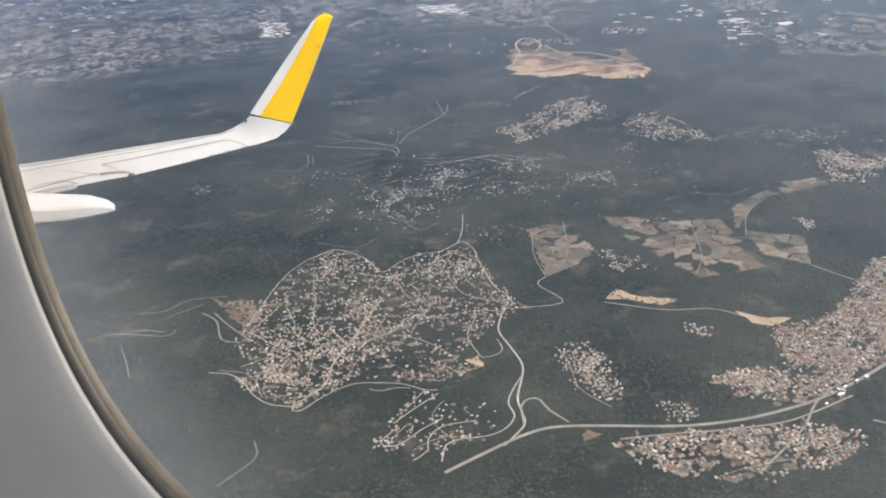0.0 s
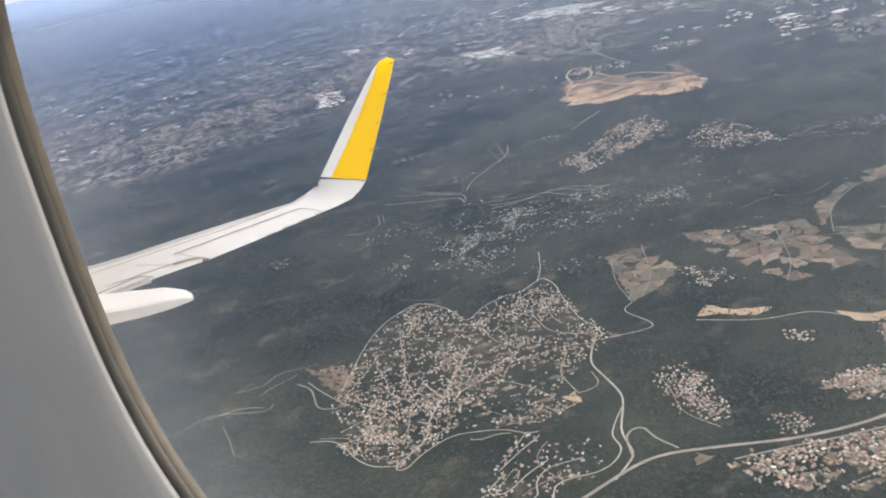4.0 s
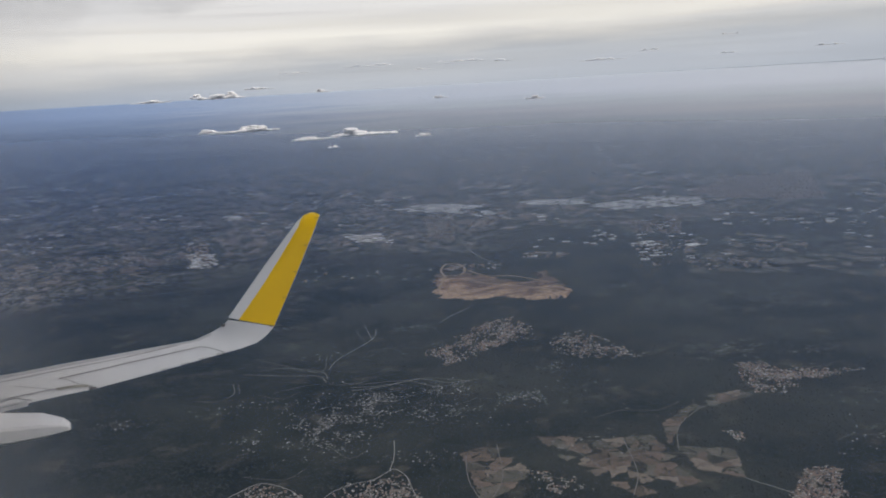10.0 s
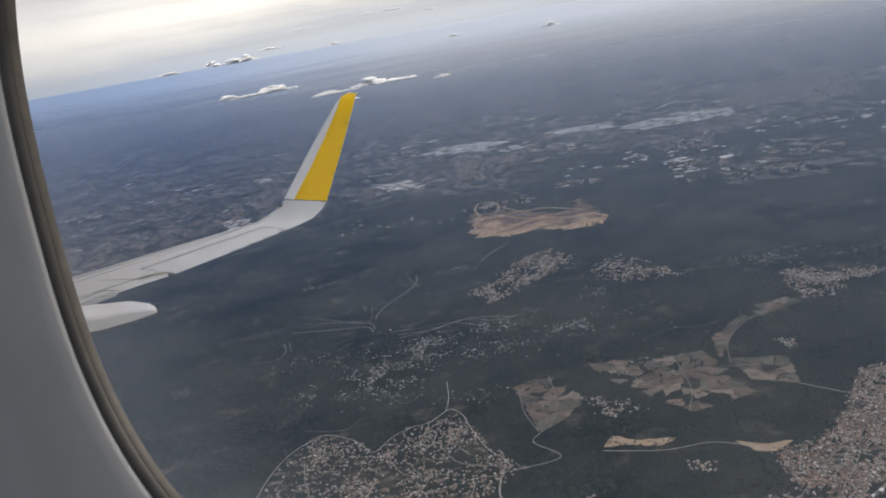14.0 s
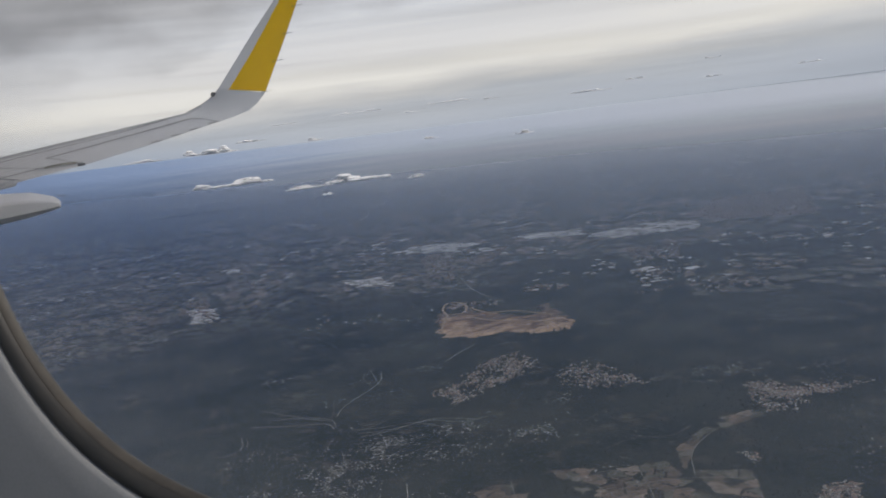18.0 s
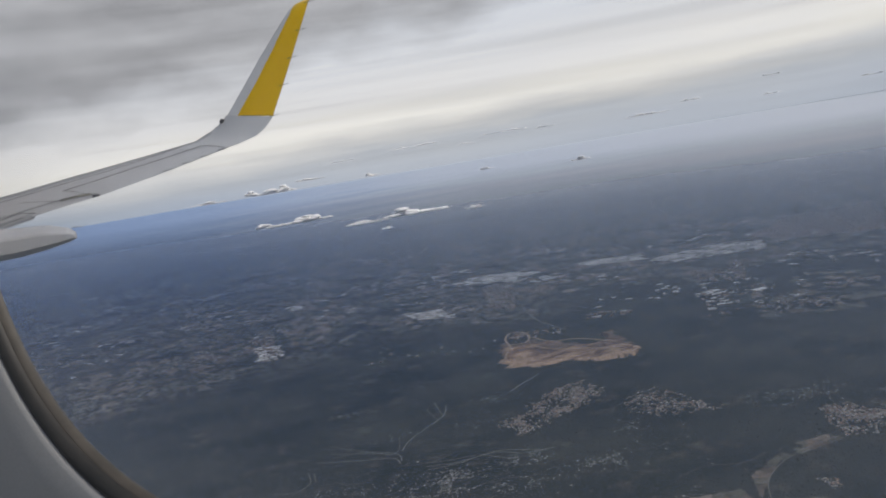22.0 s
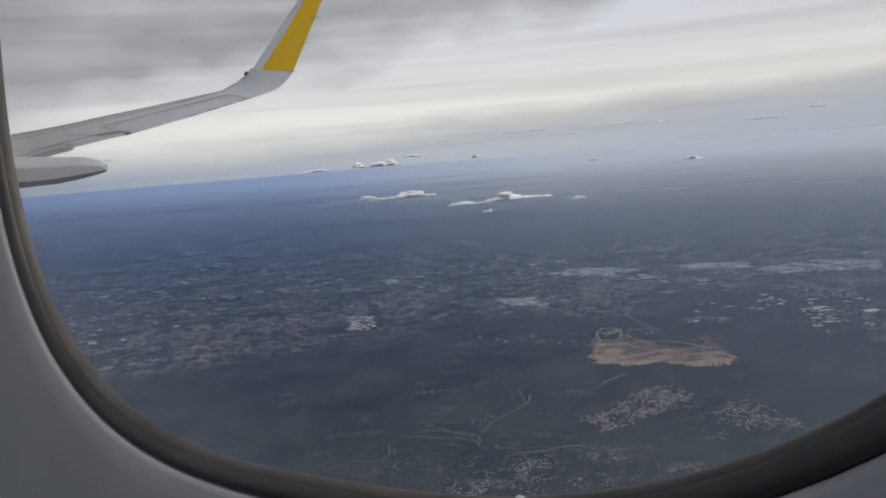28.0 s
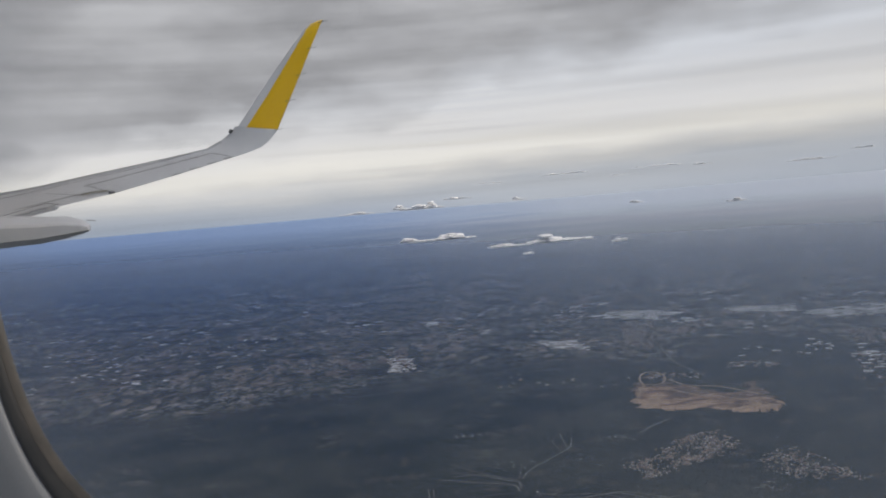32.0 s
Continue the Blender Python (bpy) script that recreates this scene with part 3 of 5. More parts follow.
road([(-1.3, 54.3), (2.7, 56.9), (5.8, 58.7), (8.5, 59.4), (13, 59.1), (18.4, 58.6), (23.1, 58.9), (27.3, 59.9), (31.8, 61.6), (37.5, 64.9), (45.6, 70.5)], 0.52, M_ASPHALT, "grey motorway curving past the town", 0.038)
road([(13.2, 57.3), (17.2, 57.6), (22.4, 57.8), (26.8, 58.3), (29.8, 59.4), (34.1, 61.5)], 0.30, M_ASPHALT, "grey frontage road beside the motorway", 0.041)
road([(5.6, 59.9), (5.6, 62.6), (6.4, 63.6), (7.3, 63.4), (7.9, 61.9), (9.4, 59.9)], 0.30, M_ASPHALT, "grey road looping down to the motorway", 0.044)
road([(35.5, 64.6), (31, 61.1), (28.5, 57.7), (26, 55.2), (23, 52.4)], 0.30, M_ASPHALT, "grey street crossing the valley town", 0.047)
road([(-4.7, 130.4), (-0.9, 129.3), (4.9, 129.1), (9.6, 125.2), (15.1, 126.3)], 0.20, M_TRACK, "pale ridge road through dark woods")
road([(-20.1, 147.4), (-13.9, 141.3), (-8.3, 137.4), (-7.6, 145.8)], 0.136, M_TRACK, "thin pale track through dark woods")
road([(-18, 128.9), (-14.1, 125.9), (-11.2, 128.3)], 0.128, M_TRACK, "thin pale track through dark woods")
road([(-6.3, 106.3), (-3.7, 102), (-1.3, 104)], 0.128, M_TRACK, "thin pale track through dark woods")
road([(-16.6, 99.6), (-11.5, 97.7), (-8.9, 100.2)], 0.112, M_TRACK, "thin pale track through dark woods", 0.05)
road([(-0.7, 151.5), (-2.3, 159.5), (0.5, 163.7)], 0.136, M_TRACK, "thin pale track through dark woods")
road([(40.5, 86.1), (44.6, 80.7), (48.3, 76.3)], 0.22, M_ROAD, "pale farm road to the town", 0.03)
road([(45.7, 72.8), (50.9, 66.9), (50.3, 62.8), (41.9, 59.4)], 0.22, M_ROAD, "pale farm road below the town", 0.034)
road([(16.2, 80.3), (22, 78), (27.2, 77.5), (31.6, 73.7)], 0.22, M_ROAD, "pale track below the clay pit", 0.03)
road([(10.8, 86.9), (9.7, 85.1), (11.8, 80.8), (6.2, 80)], 0.19, M_ROAD, "pale track from the fields to the estate", 0.03)
road([(33.8, 207.4), (29.5, 227.1), (28.8, 250.5)], 0.36, M_ROAD, "pale straight road from the quarry to the plain", 0.03)
road([(13.7, 160.9), (16.8, 165.6), (20.7, 170.3)], 0.32, M_ROAD, "short pale track below the quarry", 0.03)
road([(-18.8, 140.3), (-14.1, 140.6), (-8.3, 137.1), (-7.2, 132.9)], 0.20, M_TRACK, "thin pale track through dark woods", 0.020)
road([(-22.3, 134.8), (-21.6, 130.1), (-23.6, 127.3), (-27.2, 128.2)], 0.20, M_TRACK, "thin pale track through dark woods", 0.022)
road([(-3.4, 126.6), (1.5, 127.2), (7.8, 129.5), (14.3, 126.4)], 0.28, M_TRACK, "pale ridge road through dark woods", 0.024)
road([(-19.3, 142.5), (-13.7, 140), (-7.9, 136.1)], 0.19, M_TRACK, "thin pale track through dark woods", 0.026)
road([(-21.4, 134.4), (-20.7, 130.1)], 0.16, M_TRACK, "thin pale track through dark woods", 0.028)
road([(-0.9, 163.7), (0.5, 152.3)], 0.20, M_TRACK, "thin pale track through dark woods", 0.030)
road([(1.3, 160.2), (0.3, 153.2), (-5.6, 143.2), (-7.2, 137.7)], 0.28, M_TRACK, "thin pale track through dark woods", 0.032)
road([(-21.3, 139.2), (-14.1, 136.6), (-8.7, 134.9), (-7.4, 131.6)], 0.28, M_TRACK, "thin pale track through dark woods", 0.034)
road([(-39.6, 76.8), (-36.3, 79.2), (-30.1, 78.3), (-29.3, 79.4)], 0.19, M_TRACK, "thin pale track through dark woods", 0.036)
road([(-34.2, 76.6), (-32.7, 73.6), (-31.6, 70.9)], 0.15, M_TRACK, "thin pale track through dark woods", 0.020)
road([(-27.6, 84.9), (-30.5, 82.7), (-31.2, 81.9)], 0.16, M_TRACK, "thin pale track through dark woods", 0.022)
road([(-17.4, 59.7), (-16.9, 57.4), (-19.4, 54.1)], 0.16, M_TRACK, "thin pale track through dark woods", 0.024)
road([(-25.9, 82.7), (-23.9, 80), (-20.9, 76.5)], 0.25, M_TRACK, "thin pale track through dark woods", 0.026)
road([(-22.9, 71.1), (-19.6, 69.9), (-17.8, 66.1)], 0.16, M_TRACK, "thin pale track through dark woods", 0.028)
road([(34.3, 58), (36.1, 56.7), (35.6, 54.8), (33.7, 53.5)], 0.25, M_ROAD, "pale lane among bare plots below the motorway", 0.030)
road([(37.3, 54.2), (38.3, 58.1), (42.2, 61), (45.1, 61.9)], 0.30, M_ROAD, "pale lane among bare plots below the motorway", 0.032)
road([(39, 53.1), (42.6, 56.3), (44.3, 59)], 0.25, M_ROAD, "pale lane among bare plots below the motorway", 0.034)
road([(12.6, 69.2), (13, 66.6), (14.2, 64.9)], 0.12, M_ROAD, "narrow pale lane between the houses", 0.036)
road([(9.9, 72.1), (10.7, 69.2), (11.1, 64.8), (13.4, 61.7)], 0.12, M_ROAD, "narrow pale lane between the houses", 0.020)
road([(-3.6, 128.1), (1.2, 127.7), (7.4, 129), (11.7, 126.3), (16.3, 126.7)], 0.28, M_TRACK, "pale ridge road through dark woods", 0.022)
road([(-35.5, 79.1), (-32.8, 79.7), (-30.3, 79.1)], 0.22, M_TRACK, "thin pale track through dark woods", 0.024)
road([(-27.2, 82.8), (-25.3, 80.9), (-23.9, 77), (-21.8, 76.1)], 0.28, M_TRACK, "thin pale track through dark woods", 0.026)
for x0, y0, dx, dy in ((-8, 225, 70, 22), (60, 236, 60, 30), (-60, 205, 50, 26), (120, 240, 60, -14), (20, 330, 90, 20), (-40, 290, 60, 34), (110, 330, 90, 40)):
    road([(x0, y0), (x0 + dx * 0.4, y0 + dy * 0.2), (x0 + dx, y0 + dy)], 0.36, M_TRACK, "faint pale road across the plain", 0.02)


# ---- fields, pits and the quarry ----
def flat(name, poly, material, label, category, rise, group="", kind=""):
    bm = bmesh.new()
    face = bm.faces.new([bm.verts.new((x, y, rise)) for x, y in poly])
    if face.normal.z < 0:
        face.normal_flip()
    return tagged(part(name, bm, material), label, category, group, kind)


def cut_plots(poly, pieces, rng):
    """Cuts a field into plots by straight lines across its longer side."""
    todo = [poly]
    while len(todo) < pieces:
        todo.sort(key=lambda q: -abs(sum(a[0] * b[1] - b[0] * a[1] for a, b in zip(q, q[1:] + q[:1]))))
        q = todo.pop(0)
        far = max(((a, b) for a in q for b in q), key=lambda ab: (ab[0][0] - ab[1][0]) ** 2 + (ab[0][1] - ab[1][1]) ** 2)
        d = (Vector(far[1]) - Vector(far[0])).normalized()
        d = Matrix.Rotation(rng.uniform(-0.35, 0.35), 2) @ d
        mid = Vector(far[0]).lerp(Vector(far[1]), rng.uniform(0.38, 0.62))
        one, two = [], []
        for a, b in zip(q, q[1:] + q[:1]):
            sa, sb = (Vector(a) - mid).dot(d), (Vector(b) - mid).dot(d)
            (one if sa < 0 else two).append(a)
            if sa * sb < 0:
                c = tuple(Vector(a).lerp(Vector(b), sa / (sa - sb)))
                one.append(c)
                two.append(c)
        todo += [p for p in (one, two) if len(p) > 2]
    return todo


def ragged(poly, rng, step=0.7, jitter=0.12):
    """The outline with its sides broken up, as worn or overgrown edges are."""
    out = []
    for a, b in zip(poly, poly[1:] + poly[:1]):
        a, b = Vector(a), Vector(b)
        k = max(1, int((b - a).length / step))
        side = Vector((-(b - a).y, (b - a).x)).normalized()
        for i in range(k):
            q = a.lerp(b, i / k)
            out.append(tuple(q + side * rng.uniform(-jitter, jitter) * (1.6 if i else 0.6)))
    return out


def shrink(poly, by):
    c = sum((Vector(p) for p in poly), Vector((0, 0))) / len(poly)
    return [tuple(Vector(p) + (c - Vector(p)).normalized() * by) for p in poly]


plot_rng = random.Random(11)
FIELDS = [([(10, 100.3), (15.6, 102.8), (17.4, 93.1), (14.7, 89.4), (10.8, 86.9)], 13), ([(20.2, 103.2), (25.8, 101.5), (26.2, 97.1), (22.1, 94.8)], 8),
          ([(27.3, 100.1), (34.5, 100.2), (35.3, 93.4), (28, 90.4), (23.2, 93.7)], 18), ([(36.3, 96.4), (42.7, 93.7), (40.5, 86.1), (36.2, 89.5)], 7),
          ([(23.5, 92.2), (34.1, 92.1), (35.6, 86.2), (27.5, 84.5)], 12), ([(37, 103.3), (46.1, 111.3), (54.2, 112.7), (53, 109.8), (41.9, 106.2), (35.5, 96.7)], 11),
          ([(38.4, 62.9), (42.7, 65.9), (46.4, 67.2), (44.1, 63.7), (38.3, 60.9)], 6), ([(49.2, 62.9), (56.1, 66.2), (57.8, 61.9), (52.6, 59.9)], 7),
          ([(7.9, 58.4), (10.2, 59.4), (12, 58.1), (8.7, 56.6)], 1), ([(50.2, 76), (55.2, 76.4), (54.5, 71.4)], 2)]
for poly, pieces in FIELDS:
    for plot in cut_plots(poly, int(pieces * 1.7) + 1, plot_rng):
        if plot_rng.random() < 0.13:
            continue
        pick = plot_rng.random()
        mat, words = ((M_EARTH, "bare reddish-brown ploughed field"), (M_FALLOW, "dull grey-green fallow field"), (M_STUBBLE, "pale brown stubble field"))[0 if pick < 0.5 else 1 if pick < 0.8 else 2]
        flat("field", ragged(shrink(plot, 0.05), plot_rng, 0.45, 0.16), mat, words, "field", 0.006 + plot_rng.random() * 0.004, "fields of the valley")
for pts in ([(10.1, 98), (13.5, 95.2), (17.1, 95)], [(12.2, 88), (14.1, 92.8), (14.9, 101.9)], [(23.6, 93.2), (28.5, 94.8), (34.8, 94.4), (42, 91.5)], [(27.2, 85), (29.4, 90.4), (30.7, 99.8)], [(20.7, 102.2), (23.9, 97.7), (26.1, 91.4)], [(36, 94.7), (38.7, 101.7), (44.7, 107.7), (53.4, 111.4)], [(10.8, 86.9), (10.1, 92.8), (10.6, 99.4)]):
    road(pts, 0.15, M_TRACK, "pale farm track between brown fields", 0.018)
flat("clay_pit", ragged([(16.4, 81.1), (17.9, 83.1), (19.9, 81.3), (23.9, 80), (22, 79), (19, 80.5)], plot_rng), M_CLAY, "bright orange clay pit among dark woods", "clay pit", 0.010)
flat("clay_pit", ragged([(29, 77.1), (31.7, 75.2), (34, 75), (31.6, 73.7), (29.9, 74.5)], plot_rng), M_CLAY, "pale clay lot at the town's edge", "clay pit", 0.010)
flat("bare_lot", ragged([(-25, 85.2), (-22.1, 85.3), (-20.6, 80.1), (-21.5, 79.9)], plot_rng), M_EARTH, "bare brown lot at the estate's edge", "lot", 0.010)
flat("bare_lot", ragged([(0.9, 70.5), (2.3, 71.2), (2.7, 69.1)], plot_rng), M_CLAY, "bare orange lot between houses", "lot", 0.052)


def quarry():
    """Terraced pit: a sheet over the outline, stepped and heaped."""
    outline = [(14.5, 180.4), (15.3, 192.6), (17.4, 205.7), (20.3, 210.4), (22.7, 213.5), (24.6, 203.8), (25.2, 195.9), (33.9, 189.3), (38.9, 190.3), (41.9, 197.9), (43.9, 184.9), (43, 172.2), (39.9, 169.3), (33.7, 172.1), (28.4, 177.2), (21.4, 175.9)]
    root = tagged(empty("quarry", Matrix.Translation((0, 0, 0))), "terraced open quarry of pale sand and brown spoil", "quarry")
    step, keep = 0.5, {}
    verts, faces = [], []
    for i in range(90):
        for j in range(148):
            x, y = 8 + i * step, 160 + j * step
            wob = Vector((noise.noise(Vector((x * 0.25, y * 0.25, 7))), noise.noise(Vector((x * 0.25, y * 0.25, 17)))))
            if not inside(x + wob.x * 2.4, y + wob.y * 3.6, outline) or ((x - 21.3) / 2.2) ** 2 + ((y - 203.5) / 5.0) ** 2 < 1:
                continue
            h = noise.noise(Vector((x * 0.09, y * 0.09, 1))) * 1.5 + noise.noise(Vector((x * 0.3, y * 0.3, 5))) * 0.4
            keep[i, j] = len(verts)
            verts.append([x + noise.noise(Vector((x, y, 3))) * 0.4, y, max(0.06, 0.22 + 0.55 * (round(h * 2.2) / 2.2 + h * 0.15))])
    for (i, j), k in keep.items():
        if any((i + a, j + b) not in keep for a, b in ((1, 0), (-1, 0), (0, 1), (0, -1))):
            verts[k][2] = 0.0
        q = [(i, j), (i + 1, j), (i + 1, j + 1), (i, j + 1)]
        if all(p in keep for p in q):
            faces.append(tuple(keep[p] for p in q))
    mesh_object("pit_floor", verts, faces, M_SAND, root)
    for pts in ([(18.6, 197.5), (18.4, 204.5), (20.4, 211.0), (23.2, 210.0), (24.2, 203.5), (22.2, 197.6), (18.8, 198.0)], [(24.6, 202.0), (28.0, 194.5), (34.0, 192.0), (40.5, 183.0)], [(22.0, 195.0), (27.5, 186.0), (33.5, 182.0), (41.0, 174.0)], [(15.8, 184.0), (17.2, 191.0), (18.8, 198.0)]):
        line = smooth_line(pts)
        vs = []
        for i, p in enumerate(line):
            d = (line[min(i + 1, len(line) - 1)] - line[max(i - 1, 0)]).normalized()
            s = Vector((-d.y, d.x)) * 0.30
            vs += [(p.x + s.x, p.y + s.y, 0.85), (p.x - s.x, p.y - s.y, 0.85)]
        mesh_object("haul_road", vs, [(2 * i, 2 * i + 1, 2 * i + 3, 2 * i + 2) for i in range(len(line) - 1)], M_CLAY, root)


quarry()


# ---- houses ----
def house_mesh(w, d, h, rise):
    walls = ([(-w, -d, 0), (w, -d, 0), (w, d, 0), (-w, d, 0), (-w, -d, h), (w, -d, h), (w, d, h), (-w, d, h), (-w, 0, h + rise), (w, 0, h + rise)],
             [(0, 1, 5, 4), (2, 3, 7, 6), (1, 2, 6, 9, 5), (3, 0, 4, 8, 7)])
    o, t = 0.02, 0.008
    ww, dd = w + o, d + o
    low = h - rise * o / d
    roof = ([(-ww, -dd, low), (ww, -dd, low), (ww, dd, low), (-ww, dd, low), (-ww, 0, h + rise), (ww, 0, h + rise),
             (-ww, -dd, low + t), (ww, -dd, low + t), (ww, dd, low + t), (-ww, dd, low + t), (-ww, 0, h + rise + t), (ww, 0, h + rise + t)],
            [(6, 7, 11, 10), (10, 11, 8, 9), (0, 4, 5, 1), (4, 3, 2, 5), (0, 1, 7, 6), (2, 3, 9, 8), (1, 5, 11, 7), (5, 2, 8, 11), (4, 0, 6, 10), (3, 4, 10, 9)])
    return walls, roof


def house(w, d, h, rise, roof_material, label):
    walls, roof = house_mesh(w, d, h, rise)
    root = tagged(empty("house"), label, "house", "houses of the hillside estate")
    mesh_object("wall", *walls, M_WALL, root)
    mesh_object("roof", *roof, roof_material, root)
    return root


class Heap:
    """Gathers many small solids into one mesh."""

    def __init__(self):
        self.v, self.f = [], []

    def add(self, verts, faces, x, y, turn, scale=1.0, z=0.0):
        c, s, k = math.cos(turn) * scale, math.sin(turn) * scale, len(self.v)
        self.v += [(x + a * c - b * s, y + a * s + b * c, z + e * scale) for a, b, e in verts]
        self.f += [tuple(i + k for i in face) for face in faces]

    def make(self, name, material, label, category):
        return tagged(mesh_object(name, self.v, self.f, material), label, category, kind="stuff")


TOWN = [(-14.2, 97), (-10.8, 95.2), (-7.8, 90.1), (-4.7, 93.9), (-1.2, 95), (1.8, 97), (3.4, 92.5), (6.6, 82.3), (8.7, 79.6), (5.3, 78.6), (0.2, 70.8), (2.7, 69.4), (-0.7, 66.8), (-9.4, 68.6), (-14, 64.1), (-16.9, 65.2), (-20.6, 68.8), (-22.3, 76.6), (-20.9, 84.4), (-18.2, 92.8)]
SOUTH = [(-3.5, 65.8), (4, 62.8), (2.8, 58.5), (-2.8, 55.9), (-7.3, 58)]
HAMLET = [(10.5, 72.5), (13.5, 72.5), (14.9, 64.8), (14.2, 62.2), (10.9, 63.8), (9.7, 68.9)]
VILLAGE = [(8.3, 142), (13.4, 147.9), (19.4, 154.9), (24.2, 159.2), (28.7, 160.5), (29.8, 153), (28.8, 143.9), (25.7, 145.7), (20.9, 141.5), (15.4, 137), (12.1, 134.2), (10.6, 138.8)]
VILLAGE_EAST = [(28.5, 140.5), (32.7, 145.4), (37.5, 148.3), (39.9, 143.8), (41, 139.1), (45.1, 130.2), (40.1, 130.1), (34.1, 132.6), (29.5, 136.8)]
VALLEY = [(31.6, 73.8), (38.1, 75), (42.4, 80.1), (47.9, 87.1), (51.3, 86.4), (42.9, 68), (36.8, 65.3), (31.3, 61.6), (27.7, 60.6), (25.2, 62.1), (22.8, 65.3), (25.7, 66.1), (30.6, 65.4), (30.7, 70)]
VALLEY_SOUTH = [(12.1, 57), (19.8, 57.4), (29.2, 58), (33, 56), (29.4, 52.8), (20.4, 51.4), (14.4, 53.6)]
FAR_EAST = [(56, 123.9), (61, 122.6), (60.5, 119.5), (73.2, 115.6), (65.5, 113.8), (57.8, 114.2), (52.8, 113.7)]
OUTCROPS = [([(-11.2, 117.4), (-6.7, 122.4), (-2.1, 120), (-0.5, 113), (-3.2, 105.8), (-7.8, 105.3), (-11.1, 110)], 420), ([(-2.2, 125.4), (3.5, 124.4), (2.3, 115.2), (-1.1, 116.5)], 220), ([(7.1, 125.6), (14.3, 127), (13.9, 121.2), (7.2, 121.7)], 120), ([(-18.7, 112.3), (-15.2, 112.8), (-14.9, 106.8), (-18.6, 106.5)], 90), ([(5.5, 117.4), (12.5, 115.4), (11.4, 111.2), (4.7, 113.2)], 90), ([(17.7, 119.2), (26.7, 120), (25.1, 113.5), (17.4, 115.1)], 130), ([(47.2, 136.1), (65.6, 132.5), (62.9, 126.7), (46.3, 130.8)], 150), ([(27, 134.4), (31.6, 130.3), (29.8, 127.3), (25.7, 129.3)], 50)]

town_rng = random.Random(5)
lanes(TOWN, 46, town_rng, 0.07, 0.8, "narrow pale lane between the houses")
lanes(SOUTH, 5, town_rng, 0.10, 0.7, "narrow pale lane between the houses")
lanes(HAMLET, 6, town_rng, 0.10, 0.8, "narrow pale lane between the houses")
lanes(VILLAGE, 34, town_rng, 0.12, 1.4, "narrow pale lane of the village")
lanes(VILLAGE_EAST, 24, town_rng, 0.12, 1.4, "narrow pale lane of the village")
lanes(VALLEY, 80, town_rng, 0.095, 1.2, "straight pale street of the valley town", 0.7)
lanes(VALLEY_SOUTH, 34, town_rng, 0.09, 1.0, "straight pale street of the valley town", 0.4)
STREET = [p for p in ROADS_XY if inside(p[0], p[1], TOWN)]


def beside_street(count, rng, gap, poly, street):
    """Plots along the streets, with some scattered between."""
    out, cells = [], set()
    tries = 0
    while len(out) < count and tries < count * 40:
        tries += 1
        if rng.random() < 0.6:
            x, y = rng.choice(street)
            a, r = rng.uniform(0, 6.28), rng.uniform(0.16, 0.9)
            x, y = x + r * math.cos(a), y + r * math.sin(a)
        else:
            spare = scatter(poly, 1, rng)
            if not spare:
                continue
            x, y = spare[0]
        # some quarters of the hill stay wooded
        if noise.noise(Vector((x * 0.22, y * 0.22, 4))) < -0.28 and rng.random() < 0.8:
            continue
        c = (int(x / gap), int(y / gap))
        if c not in cells:
            cells.add(c)
            out.append((x, y))
    return out


kinds = [house(0.102, 0.080, 0.09, 0.036, M_ROOF, "small rendered house with a pink clay tile roof"), house(0.136, 0.095, 0.11, 0.044, M_ROOF, "rendered house with a clay tile roof"),
         house(0.095, 0.080, 0.095, 0.028, M_PALE_ROOF, "small pale house with a whitish roof"), house(0.157, 0.090, 0.095, 0.028, M_PALE_ROOF, "long pale house with a whitish roof")]
spots = beside_street(2300, town_rng, 0.27, TOWN, STREET)
used = set()
for x, y in spots[:300]:
    k = town_rng.choices(range(4), (4, 3, 4, 2))[0]
    m = pose(x, y, 0, rz=town_rng.uniform(0, 178.2))
    if k in used:
        copy_thing(kinds[k], m)
    else:
        used.add(k)
        kinds[k].matrix_world = m

walls_heap, red_heap, pale_heap, shed_heap, crowns, stones = Heap(), Heap(), Heap(), Heap(), Heap(), Heap()


def many_houses(places, rng, size=1.0, red=0.5, turn=None):
    for x, y in places:
        s = size * rng.uniform(0.7, 1.25)
        w, r = house_mesh(rng.uniform(0.12, 0.19), rng.uniform(0.09, 0.12), rng.uniform(0.10, 0.16), 0.05)
        a = rng.uniform(0, math.pi) if turn is None else turn + rng.choice((0, math.pi / 2)) + rng.uniform(-0.12, 0.12)
        walls_heap.add(*w, x, y, a, s)
        (red_heap if rng.random() < red else pale_heap).add(*r, x, y, a, s)


def lined(poly, count, gap):
    street = [q for q in ROADS_XY if inside(q[0], q[1], poly)] or scatter(poly, 20, town_rng)
    return beside_street(count, town_rng, gap, poly, street)


many_houses(spots[300:], town_rng, 0.70, 0.5)
many_houses(lined(SOUTH, 130, 0.34), town_rng, 0.72, 0.4)
many_houses(lined(HAMLET, 220, 0.28), town_rng, 0.72, 0.3)
many_houses(lined(VILLAGE, 640, 0.30), town_rng, 1.0, 0.6)
many_houses(lined(VILLAGE_EAST, 280, 0.30), town_rng, 1.0, 0.6)
many_houses(lined(VALLEY, 1700, 0.31), town_rng, 0.80, 0.6, 0.7)
many_houses(lined(VALLEY_SOUTH, 560, 0.31), town_rng, 0.80, 0.5, 0.4)
lanes(FAR_EAST, 12, town_rng, 0.16, 1.6, "narrow pale lane of the village")
many_houses(lined(FAR_EAST, 360, 0.32), town_rng, 0.98, 0.55)
